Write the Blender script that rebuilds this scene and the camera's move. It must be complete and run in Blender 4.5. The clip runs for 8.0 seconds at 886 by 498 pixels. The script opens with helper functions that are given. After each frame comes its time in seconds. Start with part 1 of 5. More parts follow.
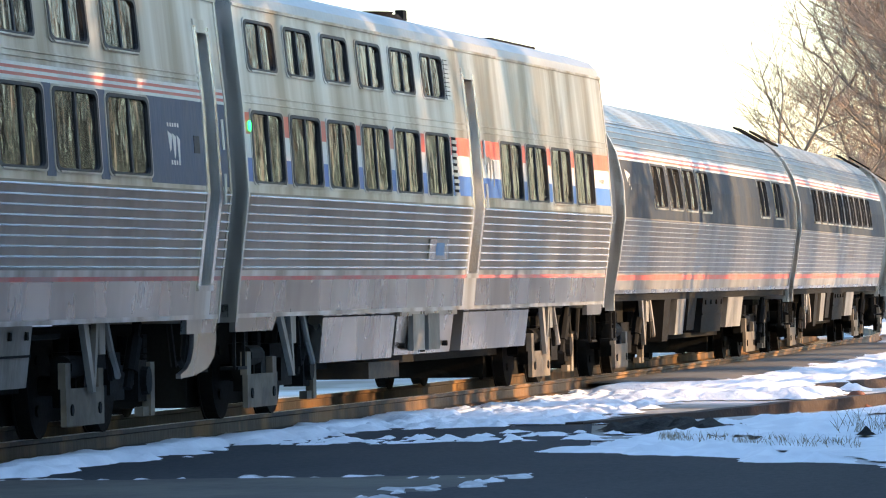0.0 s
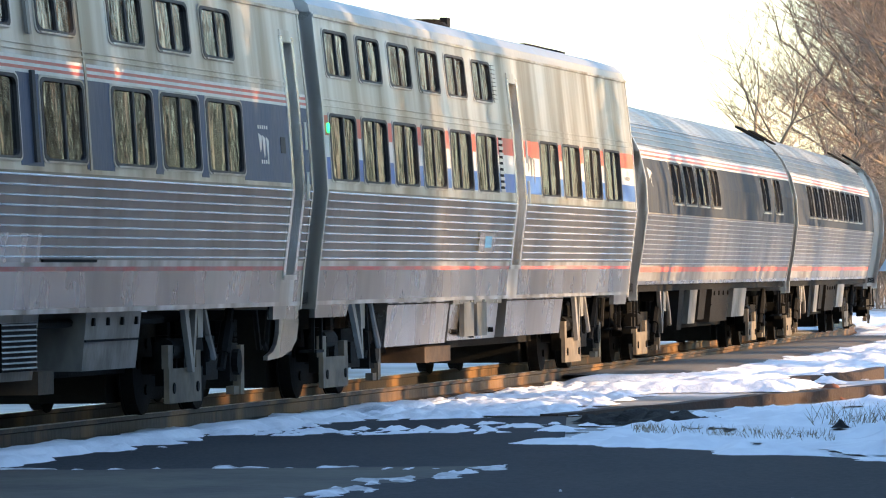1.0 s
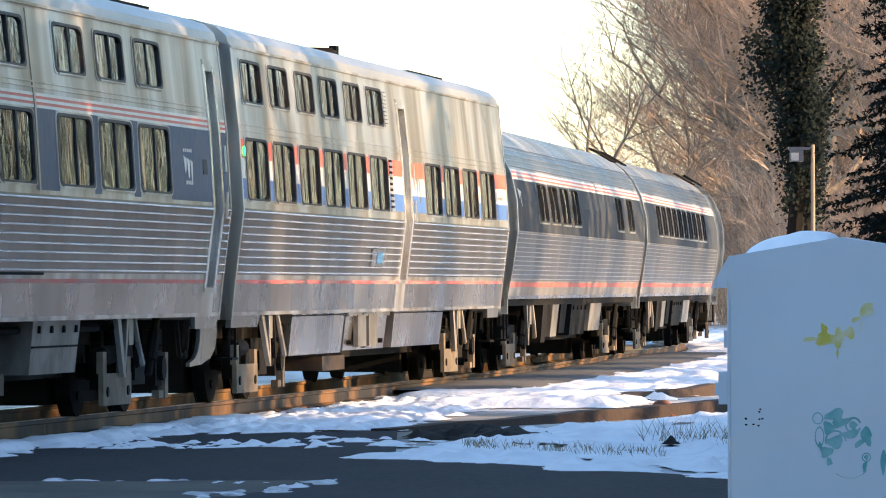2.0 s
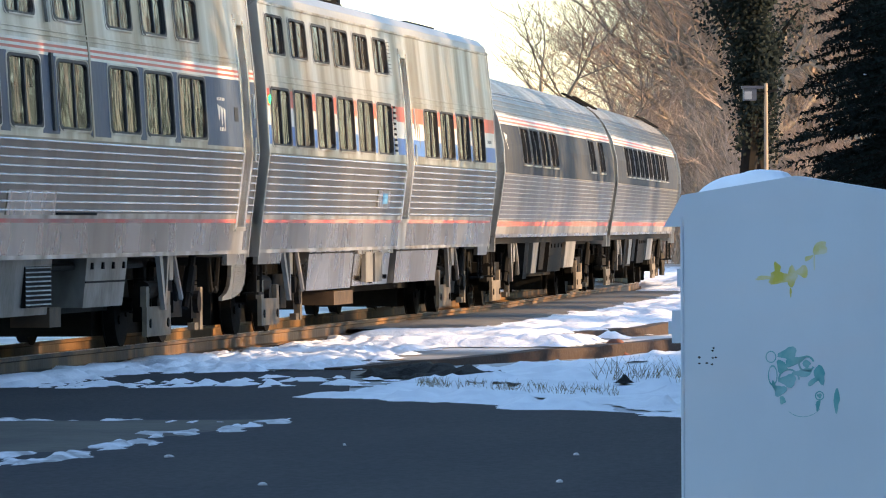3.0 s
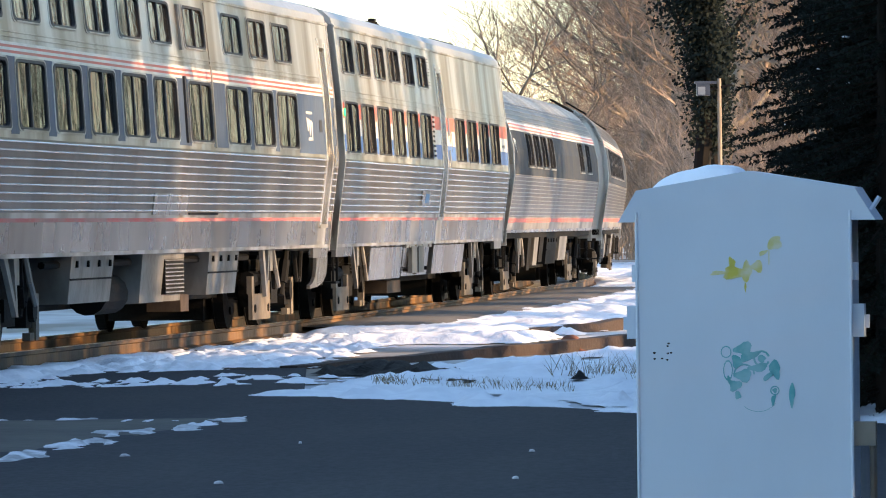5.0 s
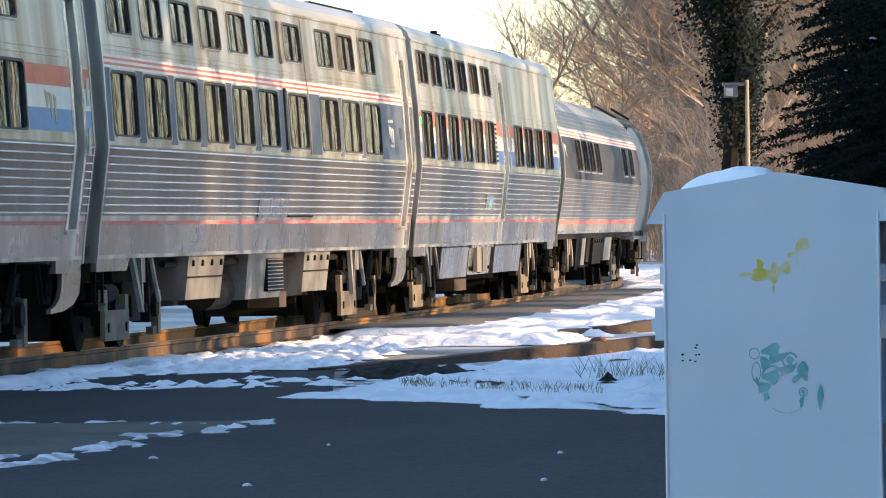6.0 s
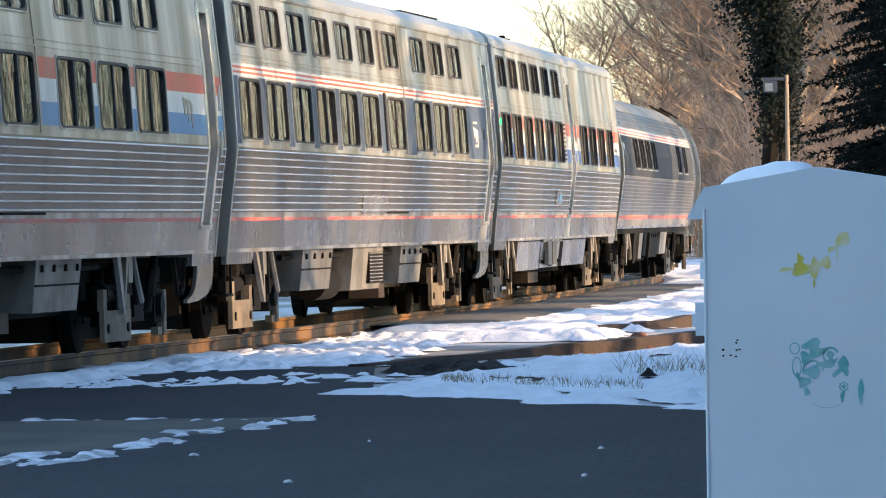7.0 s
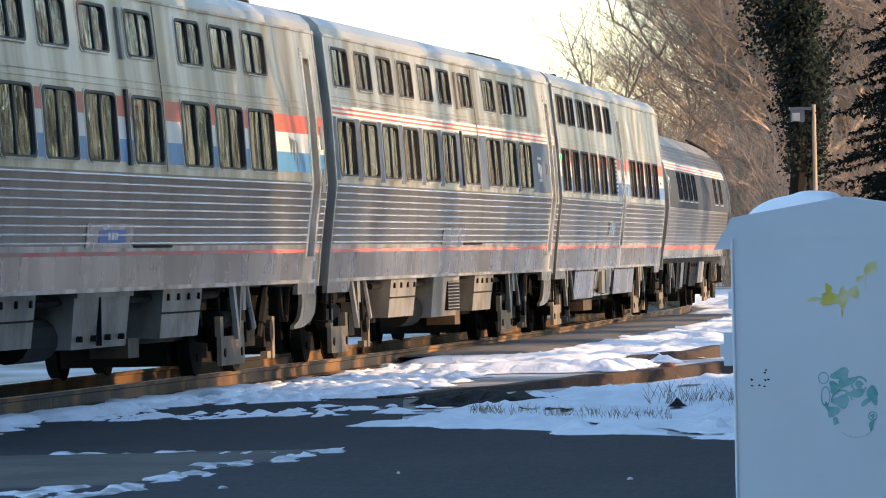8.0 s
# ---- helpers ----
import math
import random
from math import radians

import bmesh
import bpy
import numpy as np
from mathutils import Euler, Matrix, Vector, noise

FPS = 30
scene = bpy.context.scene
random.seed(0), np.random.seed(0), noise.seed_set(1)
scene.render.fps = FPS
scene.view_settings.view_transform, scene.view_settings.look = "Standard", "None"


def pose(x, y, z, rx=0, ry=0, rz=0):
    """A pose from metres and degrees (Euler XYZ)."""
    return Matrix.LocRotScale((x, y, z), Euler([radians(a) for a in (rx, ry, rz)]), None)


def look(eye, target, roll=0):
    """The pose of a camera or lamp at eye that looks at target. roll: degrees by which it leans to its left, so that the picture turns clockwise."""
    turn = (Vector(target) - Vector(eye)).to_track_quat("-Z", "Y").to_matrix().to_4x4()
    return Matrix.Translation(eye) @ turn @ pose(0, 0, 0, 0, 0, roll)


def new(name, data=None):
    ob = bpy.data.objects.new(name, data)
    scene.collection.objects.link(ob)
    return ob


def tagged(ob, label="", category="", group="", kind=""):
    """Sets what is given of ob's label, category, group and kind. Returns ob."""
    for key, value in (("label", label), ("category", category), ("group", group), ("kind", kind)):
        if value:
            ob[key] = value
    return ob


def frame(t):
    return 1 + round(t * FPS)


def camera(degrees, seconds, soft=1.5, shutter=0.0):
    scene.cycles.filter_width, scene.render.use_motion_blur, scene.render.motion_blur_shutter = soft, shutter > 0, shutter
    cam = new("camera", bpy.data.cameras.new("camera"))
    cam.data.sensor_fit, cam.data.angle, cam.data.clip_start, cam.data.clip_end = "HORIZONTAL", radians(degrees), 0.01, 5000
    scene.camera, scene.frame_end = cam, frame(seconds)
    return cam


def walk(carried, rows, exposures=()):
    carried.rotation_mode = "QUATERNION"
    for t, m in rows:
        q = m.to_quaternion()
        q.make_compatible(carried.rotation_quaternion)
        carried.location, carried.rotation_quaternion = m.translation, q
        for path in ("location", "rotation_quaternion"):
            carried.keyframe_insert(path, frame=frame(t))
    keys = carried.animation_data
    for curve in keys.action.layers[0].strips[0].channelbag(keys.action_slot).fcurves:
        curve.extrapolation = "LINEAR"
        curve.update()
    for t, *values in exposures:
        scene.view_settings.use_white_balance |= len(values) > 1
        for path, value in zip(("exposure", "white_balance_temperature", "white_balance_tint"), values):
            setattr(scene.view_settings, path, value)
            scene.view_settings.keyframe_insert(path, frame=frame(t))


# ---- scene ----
# The camera stands on the lot and pans; the rails' tops are z = 0.
cam = camera(7.736, 8.0, 1.1)
EYE = (0.0, 0.0, 1.274)
TURNS = [(0, 2.379, 0.314, -0.832), (0.5, 2.231, 0.237, -0.827), (1, 2.164, 0.235, -0.590), (1.5, 1.846, 0.418, -0.471), (2, 0.695, 0.351, -0.216), (2.2, 0.602, 0.173, -0.174), (3.5, 0.001, -0.220, -0.497), (4, -0.225, -0.255, -0.648), (4.2, -0.258, -0.217, -0.620), (5.5, 0.022, -0.207, -0.689), (6, 0.136, -0.191, -0.761), (6.5, 0.258, -0.203, -1.086), (7, 0.487, -0.221, -0.955), (7.5, 0.652, -0.127, -1.186), (8, 0.726, 0.059, -1.260)]
walk(cam, [(t, pose(*EYE, 90 + up, 0, turn) @ pose(0, 0, 0, 0, 0, lean)) for t, turn, up, lean in TURNS], [(0, 2.02, 6350, 11), (2, 1.88, 6350, 11), (3.5, 1.82, 6350, 11), (6.5, 1.82, 6350, 11), (8, 1.64, 6350, 11)])

# ---- light ----
SUN_UP, SUN_FROM = 13.0, (1.0, -0.22)
world = bpy.data.worlds.new("winter_sky")
scene.world = world
world.use_nodes = True
sky = world.node_tree.nodes.new("ShaderNodeTexSky")
sky.sky_type = "NISHITA"
sky.sun_disc = False
sky.sun_elevation = radians(SUN_UP)
sky.sun_rotation = math.atan2(SUN_FROM[0], SUN_FROM[1])
sky.air_density, sky.dust_density, sky.ozone_density = 1.0, 0.25, 2.0
back = world.node_tree.nodes["Background"]
back.inputs[1].default_value = 0.15
world.node_tree.links.new(sky.outputs[0], back.inputs[0])
sun = new("sun", bpy.data.lights.new("sun", "SUN"))
sun.data.energy, sun.data.angle, sun.data.color = 3.8, radians(0.6), (1.0, 0.66, 0.35)
flat = Vector((*SUN_FROM, 0)).normalized()
sun.matrix_world = look(flat * 100 + Vector((0, 0, 100 * math.tan(radians(SUN_UP)))), (0, 0, 0))


# ---- materials ----
def material(name, base, rough=0.6, metal=0.0, second=None, scale=3.0, stretch=(1, 1, 1), amount=0.6, fine=40.0, bump=0.1,
             rough_var=0.12, spec=0.5, low=0.4, high=0.62):
    """Two colours mixed by stretched noise, fine grain in the gloss and the relief."""
    m = bpy.data.materials.new(name)
    m.use_nodes = True
    nt = m.node_tree
    b = nt.nodes["Principled BSDF"]
    co = nt.nodes.new("ShaderNodeTexCoord")
    mp = nt.nodes.new("ShaderNodeMapping")
    mp.inputs["Scale"].default_value = stretch
    nt.links.new(co.outputs["Object"], mp.inputs[0])
    n1 = nt.nodes.new("ShaderNodeTexNoise")
    n1.inputs["Scale"].default_value, n1.inputs["Detail"].default_value = scale, 6
    nt.links.new(mp.outputs[0], n1.inputs["Vector"])
    n2 = nt.nodes.new("ShaderNodeTexNoise")
    n2.inputs["Scale"].default_value, n2.inputs["Detail"].default_value = fine, 4
    nt.links.new(mp.outputs[0], n2.inputs["Vector"])
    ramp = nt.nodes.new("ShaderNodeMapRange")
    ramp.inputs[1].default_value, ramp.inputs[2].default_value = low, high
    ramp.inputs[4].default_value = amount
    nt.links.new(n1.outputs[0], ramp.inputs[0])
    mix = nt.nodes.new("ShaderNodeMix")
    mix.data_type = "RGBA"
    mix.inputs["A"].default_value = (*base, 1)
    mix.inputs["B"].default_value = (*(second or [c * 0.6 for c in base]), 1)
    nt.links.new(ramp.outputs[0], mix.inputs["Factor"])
    nt.links.new(mix.outputs["Result"], b.inputs["Base Color"])
    rr = nt.nodes.new("ShaderNodeMapRange")
    rr.inputs[3].default_value, rr.inputs[4].default_value = max(rough - rough_var, 0.02), min(rough + rough_var, 1)
    nt.links.new(n2.outputs[0], rr.inputs[0])
    nt.links.new(rr.outputs[0], b.inputs["Roughness"])
    b.inputs["Metallic"].default_value = metal
    b.inputs["Specular IOR Level"].default_value = spec
    if bump:
        bp = nt.nodes.new("ShaderNodeBump")
        bp.inputs["Strength"].default_value, bp.inputs["Distance"].default_value = bump, 0.02
        nt.links.new(n2.outputs[0], bp.inputs["Height"])
        nt.links.new(bp.outputs[0], b.inputs["Normal"])
    return m


STEEL = material("stainless_steel", (0.62, 0.61, 0.59), 0.40, 0.90, (0.29, 0.25, 0.195), 1.3, (1.0, 1, 0.06), 0.95, 5, 0.0, 0.07)
# Ribs lightened: bright sky-lit edges are in the colour; door posts share it.
RIB = material("highlit_rib_steel", (0.80, 0.79, 0.76), 0.24, 0.78, (0.50, 0.47, 0.43), 1.3, (1, 1, 1), 0.7, 6, 0.0, 0.06)
# Grooves darkened: the shade between the ribs is in the colour.
GROOVE = material("shaded_groove_steel", (0.155, 0.15, 0.143), 0.34, 0.78, (0.07, 0.063, 0.053), 1.1, (1.0, 1, 0.12), 0.8, 5, 0.0, 0.07)
STEEL_ROOF = material("roof_steel", (0.42, 0.41, 0.39), 0.48, 0.8, (0.4, 0.38, 0.35), 1.2, (1, 1, 0.5), 0.5, 12, 0.0)
COACH_STEEL = material("weathered_coach_steel", (0.42, 0.385, 0.33), 0.40, 0.80, (0.23, 0.19, 0.14), 1.0, (1.0, 1, 0.07), 0.9, 5, 0.0, 0.07)
COACH_RIB = material("weathered_coach_rib", (0.55, 0.51, 0.45), 0.32, 0.80, (0.34, 0.30, 0.24), 1.2, (1, 1, 1), 0.7, 6, 0.0, 0.06)
SKIRT = material("skirt_steel", (0.36, 0.35, 0.33), 0.28, 0.90, (0.15, 0.13, 0.105), 0.8, (0.5, 1, 0.25), 0.8, 3, 0.0)
GREY_BOX = material("grey_painted_steel", (0.20, 0.19, 0.172), 0.48, 0.3, (0.06, 0.052, 0.042), 2.5, (1, 1, 0.5), 0.7, 20, 0.05)
DOOR = material("grey_door_steel", (0.24, 0.235, 0.225), 0.45, 0.45, (0.12, 0.11, 0.095), 1.6, (1, 1, 0.3), 0.8, 20, 0.03)
HANGER = material("pale_dusty_steel", (0.26, 0.245, 0.225), 0.5, 0.4, (0.16, 0.145, 0.12), 3.0, (1, 1, 0.6), 0.7, 20, 0.05)
DUSTY = material("dust_caked_steel", (0.17, 0.135, 0.095), 0.7, 0.1, (0.06, 0.048, 0.035), 2.4, (1, 1, 1), 0.8, 14, 0.15)
# Near-black: grime on the underframe, painted shade on the sheets behind the windows.
DARK = material("grime_and_shade", (0.0065, 0.006, 0.0055), 0.85, 0.0, (0.0035, 0.003, 0.0027), 3, (1, 1, 1), 0.8, 30, 0.2, spec=0.2)
RUBBER = material("black_rubber", (0.02, 0.02, 0.021), 0.6, 0.0, None, 4, (1, 1, 1), 0.5, 30, 0.05)
RED = material("red_paint", (0.62, 0.09, 0.05), 0.4, 0.1, (0.45, 0.16, 0.11), 2.2, (1.5, 1, 0.4), 0.6, 20, 0.03)
WHITE = material("white_paint", (0.72, 0.70, 0.64), 0.4, 0.1, (0.55, 0.52, 0.46), 2.2, (1.5, 1, 0.4), 0.6, 20, 0.03)
BLUE = material("blue_paint", (0.05, 0.14, 0.42), 0.4, 0.1, (0.08, 0.16, 0.34), 2.2, (1.5, 1, 0.4), 0.6, 20, 0.03)
SKYBLUE = material("light_blue_paint", (0.06, 0.23, 0.45), 0.4, 0.1, (0.1, 0.26, 0.42), 2.2, (1.5, 1, 0.4), 0.6, 20, 0.03)
NAVY = material("slate_blue_paint", (0.050, 0.078, 0.135), 0.5, 0.1, (0.075, 0.09, 0.12), 1.8, (1.5, 1, 0.3), 0.7, 20, 0.0, spec=0.3)
FADED_RED = material("worn_red_line", (0.60, 0.10, 0.09), 0.45, 0.1, (0.42, 0.21, 0.18), 1.3, (1, 1, 1), 1.0, 20, 0.03)
COACH_BAND = material("dull_grey_blue_paint", (0.030, 0.038, 0.054), 0.65, 0.0, (0.055, 0.055, 0.055), 1.8, (1.5, 1, 0.3), 0.8, 20, 0.0, spec=0.12)
# Brown for the added boxes that echo sunlit orange at rail level.
SUNLIT_BROWN = material("sunlit_brown", (0.075, 0.046, 0.025), 0.7, 0.2, (0.025, 0.017, 0.011), 3, (1, 1, 1), 0.8, 25, 0.15)


def glass_material():
    m = material("tinted_glass", (0.018, 0.017, 0.016), 0.05, 0.0, None, 2, (1, 1, 1), 0.4, 3.0, 0.0, 0.02)
    nt = m.node_tree
    b = nt.nodes["Principled BSDF"]
    b.inputs["IOR"].default_value = 1.52
    b.inputs["Specular IOR Level"].default_value = 0.36
    n = nt.nodes.new("ShaderNodeTexNoise")
    n.inputs["Scale"].default_value, n.inputs["Detail"].default_value = 2.6, 2
    co = nt.nodes.new("ShaderNodeTexCoord")
    mp = nt.nodes.new("ShaderNodeMapping")
    mp.inputs["Scale"].default_value = (1.0, 1.0, 0.45)
    nt.links.new(co.outputs["Object"], mp.inputs[0])
    nt.links.new(mp.outputs[0], n.inputs["Vector"])
    bp = nt.nodes.new("ShaderNodeBump")
    bp.inputs["Strength"].default_value, bp.inputs["Distance"].default_value = 0.42, 0.06
    nt.links.new(n.outputs[0], bp.inputs["Height"])
    nt.links.new(bp.outputs[0], b.inputs["Normal"])
    return m


GLASS = glass_material()
ASPHALT = material("asphalt", (0.0098, 0.0130, 0.020), 0.85, 0.0, (0.019, 0.0215, 0.026), 0.9, (1, 0.22, 1), 0.8, 22, 0.5, spec=0.22)
GRAVEL = material("wet_gravel", (0.075, 0.068, 0.052), 0.85, 0.0, (0.03, 0.028, 0.024), 0.9, (1, 0.5, 1), 0.8, 9, 0.6)
BALLAST = material("ballast_stone", (0.06, 0.052, 0.045), 0.9, 0.0, (0.022, 0.02, 0.018), 3.0, (1, 1, 1), 0.9, 14, 0.8)
SNOW = material("snow", (0.87, 0.885, 0.90), 0.62, 0.0, (0.72, 0.735, 0.76), 3.0, (1, 0.5, 1), 0.75, 8, 1.0)
GRITTY = material("gritty_snow", (0.70, 0.71, 0.73), 0.7, 0.0, (0.22, 0.22, 0.215), 5.0, (1, 0.5, 1), 0.85, 16, 0.9)
CROSSING = material("worn_crossing_asphalt", (0.12, 0.11, 0.095), 0.8, 0.0, (0.06, 0.055, 0.05), 0.7, (1, 0.25, 1), 0.8, 12, 0.4)
FIELD = material("snowy_field", (0.62, 0.62, 0.62), 0.8, 0.0, (0.16, 0.13, 0.09), 0.25, (1, 0.4, 1), 0.9, 6, 0.4)
# Orange and near-black stretches paint sun and tree shadow along the rust.
RAIL = material("sun_patched_rusty_rail", (0.17, 0.088, 0.030), 0.6, 0.2, (0.012, 0.009, 0.007), 0.8, (1, 1, 0.2), 1.0, 20, 0.15, low=0.38, high=0.52)
RAIL_HEAD = material("worn_rail_head", (0.55, 0.52, 0.48), 0.3, 1.0, None, 2, (1, 1, 1), 0.3, 20, 0.03)
OLD_RAIL = material("dark_rusted_timber", (0.032, 0.019, 0.013), 0.85, 0.0, (0.035, 0.02, 0.015), 1.8, (1, 1, 1), 0.8, 20, 0.4)
TIE = material("creosoted_tie", (0.04, 0.03, 0.024), 0.85, 0.0, (0.07, 0.055, 0.045), 3, (1, 1, 1), 0.7, 30, 0.4)
CABINET = material("pale_grey_paint", (0.49, 0.56, 0.66), 0.5, 0.0, (0.44, 0.51, 0.61), 1.5, (1, 1, 0.7), 0.7, 30, 0.04)
EARTH = material("dark_wet_earth", (0.008, 0.0068, 0.0055), 0.85, 0.0, (0.022, 0.018, 0.013), 4, (1, 1, 1), 0.8, 25, 0.6, spec=0.2)
YELLOW = material("yellow_spray", (0.46, 0.42, 0.06), 0.6, 0.0, (0.55, 0.55, 0.42), 9, (1, 1, 1), 1.0, 30, 0.0)
TEAL = material("teal_spray", (0.07, 0.30, 0.33), 0.6, 0.0, (0.20, 0.40, 0.45), 10, (1, 1, 1), 1.0, 30, 0.0)
BARK = material("bark", (0.24, 0.19, 0.14), 0.9, 0.0, (0.14, 0.11, 0.08), 3, (1, 1, 0.3), 0.8, 15, 0.5)
# Pale against dark: sunlit highlights on the branches are mixed into the colour.
TWIG = material("twigs", (0.38, 0.265, 0.19), 0.9, 0.0, (0.10, 0.066, 0.046), 0.9, (1, 1, 1), 0.8, 10, 0.0)
# Bark and needles near black: the trees' deep shade is in the colour.
FIR_BARK = material("shade_dark_bark", (0.018, 0.014, 0.011), 0.95, 0.0, (0.009, 0.008, 0.006), 3, (1, 1, 0.3), 0.8, 15, 0.4, spec=0.1)
NEEDLE = material("shade_dark_needles", (0.014, 0.019, 0.014), 0.9, 0.0, (0.006, 0.008, 0.006), 0.7, (1, 1, 1), 0.9, 12, 0.0, spec=0.15)
STRAW = material("dry_grass", (0.24, 0.19, 0.11), 0.85, 0.0, (0.22, 0.17, 0.10), 2, (1, 1, 1), 0.8, 12, 0.0)
WOOD_POLE = material("weathered_pole", (0.30, 0.24, 0.18), 0.85, 0.0, (0.18, 0.14, 0.1), 3, (1, 1, 0.2), 0.7, 30, 0.3)


def glow(name, colour, strength):
    m = bpy.data.materials.new(name)
    m.use_nodes = True
    b = m.node_tree.nodes["Principled BSDF"]
    b.inputs["Base Color"].default_value = (*colour, 1)
    b.inputs["Emission Color"].default_value = (*colour, 1)
    b.inputs["Emission Strength"].default_value = strength
    return m


# ---- mesh helpers ----
class Geo:
    def __init__(self):
        self.v, self.f = [], []

    def add(self, vs, fs):
        k = len(self.v)
        self.v += [tuple(p) for p in vs]
        self.f += [tuple(k + i for i in face) for face in fs]
        return self

    def hexa(self, vs):
        """Eight corners: four below, four above, counter-clockwise."""
        return self.add(vs, [(0, 3, 2, 1), (4, 5, 6, 7), (0, 1, 5, 4), (1, 2, 6, 5), (2, 3, 7, 6), (3, 0, 4, 7)])

    def box(self, x0, x1, y0, y1, z0, z1):
        return self.hexa([(x0, y0, z0), (x1, y0, z0), (x1, y1, z0), (x0, y1, z0), (x0, y0, z1), (x1, y0, z1), (x1, y1, z1), (x0, y1, z1)])

    def slab(self, corners, d):
        """A flat four-cornered plate, thickened by the vector d."""
        c = [Vector(p) for p in corners]
        return self.hexa([*c, *[p + Vector(d) for p in c]])

    def extrude_x(self, profile, x0, x1, closed=True, caps=True):
        n = len(profile)
        vs = [(x0, y, z) for y, z in profile] + [(x1, y, z) for y, z in profile]
        fs = [(i, (i + 1) % n, n + (i + 1) % n, n + i) for i in range(n if closed else n - 1)]
        if caps and closed:
            fs += [tuple(range(n - 1, -1, -1)), tuple(range(n, 2 * n))]
        return self.add(vs, fs)

    def tube(self, p0, p1, r0, r1=None, n=6, caps=True):
        p0, p1 = Vector(p0), Vector(p1)
        r1 = r0 if r1 is None else r1
        w = (p1 - p0).normalized()
        u = w.orthogonal().normalized()
        q = w.cross(u)
        vs = [p + (u * math.cos(a) + q * math.sin(a)) * r for p, r in ((p0, r0), (p1, r1)) for a in [i * math.tau / n for i in range(n)]]
        fs = [(i, (i + 1) % n, n + (i + 1) % n, n + i) for i in range(n)]
        if caps:
            fs += [tuple(range(n - 1, -1, -1)), tuple(range(n, 2 * n))]
        return self.add(vs, fs)

    def mesh(self, name, mat, smooth=False):
        me = bpy.data.meshes.new(name)
        me.from_pydata(self.v, [], self.f)
        me.materials.append(mat)
        if smooth:
            me.polygons.foreach_set("use_smooth", [True] * len(me.polygons))
        me.update()
        return me


def part(name, geo, mat, parent, label="", smooth=False):
    ob = new(name, geo.mesh(name, mat, smooth) if isinstance(geo, Geo) else geo)
    ob.parent = parent
    return tagged(ob, label)


def thing(name, label, category, group="", kind="", geo=None, mat=None, m=None, smooth=False):
    ob = new(name, geo.mesh(name, mat, smooth) if geo else None)
    if m is not None:
        ob.matrix_world = m
    return tagged(ob, label, category, group, kind)


# ---- the line of the track ----
LINE = (0.763018, 123.7547, 1.487849, 0.0420113, -0.2082244, -0.2590453)


def heading(s):
    """The line's direction: gently bent along the lot, then a steady bend to the left."""
    k = np.clip(s, -82, 20)
    return LINE[2] + LINE[3] * k / 100 + LINE[4] * k ** 2 / 1e4 + LINE[5] * k ** 3 / 1e6 + 0.0045 * np.maximum(s - 20, 0)


def along(s, side=0.0):
    """The point of the centre line at s metres, side metres to its left."""
    n = 48
    h = heading(s * (np.arange(n) + 0.5) / n)
    e = heading(s)
    return Vector((LINE[0] + float(np.cos(h).sum()) * s / n - side * math.sin(e), LINE[1] + float(np.sin(h).sum()) * s / n + side * math.cos(e), 0))


def train_at(t):
    """How far the diner's middle has come."""
    return -49.8917 + 5.61163 * t - 0.427918 * t ** 2 + 0.129888 * t ** 3 - 0.0139737 * t ** 4 + 0.000489926 * t ** 5


PIVOT = 9.07


def car_pose(s):
    a, b = along(s - PIVOT), along(s + PIVOT)
    d = b - a
    return Matrix.Translation((a + b) / 2) @ Matrix.Rotation(math.atan2(d.y, d.x), 4, "Z")


# ---- ground ----
GROUND = -0.20


def ground_sheet():
    g = Geo()
    xs = [-2500, -400, -60, -12, 12, 60, 400, 2500]
    ys = [-300, 0, 30, 60, 90, 130, 180, 400, 3000]
    n = len(xs)
    g.add([(x, y, GROUND - 0.02) for y in ys for x in xs], [(j * n + i, j * n + i + 1, (j + 1) * n + i + 1, (j + 1) * n + i) for j in range(len(ys) - 1) for i in range(n - 1)])
    return thing("ground", "flat winter ground with old snow and bare earth", "ground", kind="structure", geo=g, mat=FIELD)


def inside(poly, x, y):
    """Signed distance to a polygon, positive inside."""
    best = np.full(x.shape, 1e9)
    odd = np.zeros(x.shape, bool)
    for (ax, ay), (bx, by) in zip(poly, poly[1:] + poly[:1]):
        dx, dy = bx - ax, by - ay
        k = np.clip(((x - ax) * dx + (y - ay) * dy) / (dx * dx + dy * dy), 0, 1)
        best = np.minimum(best, np.hypot(x - ax - k * dx, y - ay - k * dy))
        if dy:
            odd ^= ((ay > y) != (by > y)) & (x < (y - ay) * dx / dy + ax)
    return np.where(odd, best, -best)


def lot(poly):
    """Plan of the lot and verge, in metres."""
    return [(x * 0.936, y * 0.936) for x, y in poly]


def ripple(x, y, seed, size):
    return np.array([noise.noise((a / size + seed, b / size - seed, seed)) for a, b in zip(x.ravel(), y.ravel())]).reshape(x.shape)


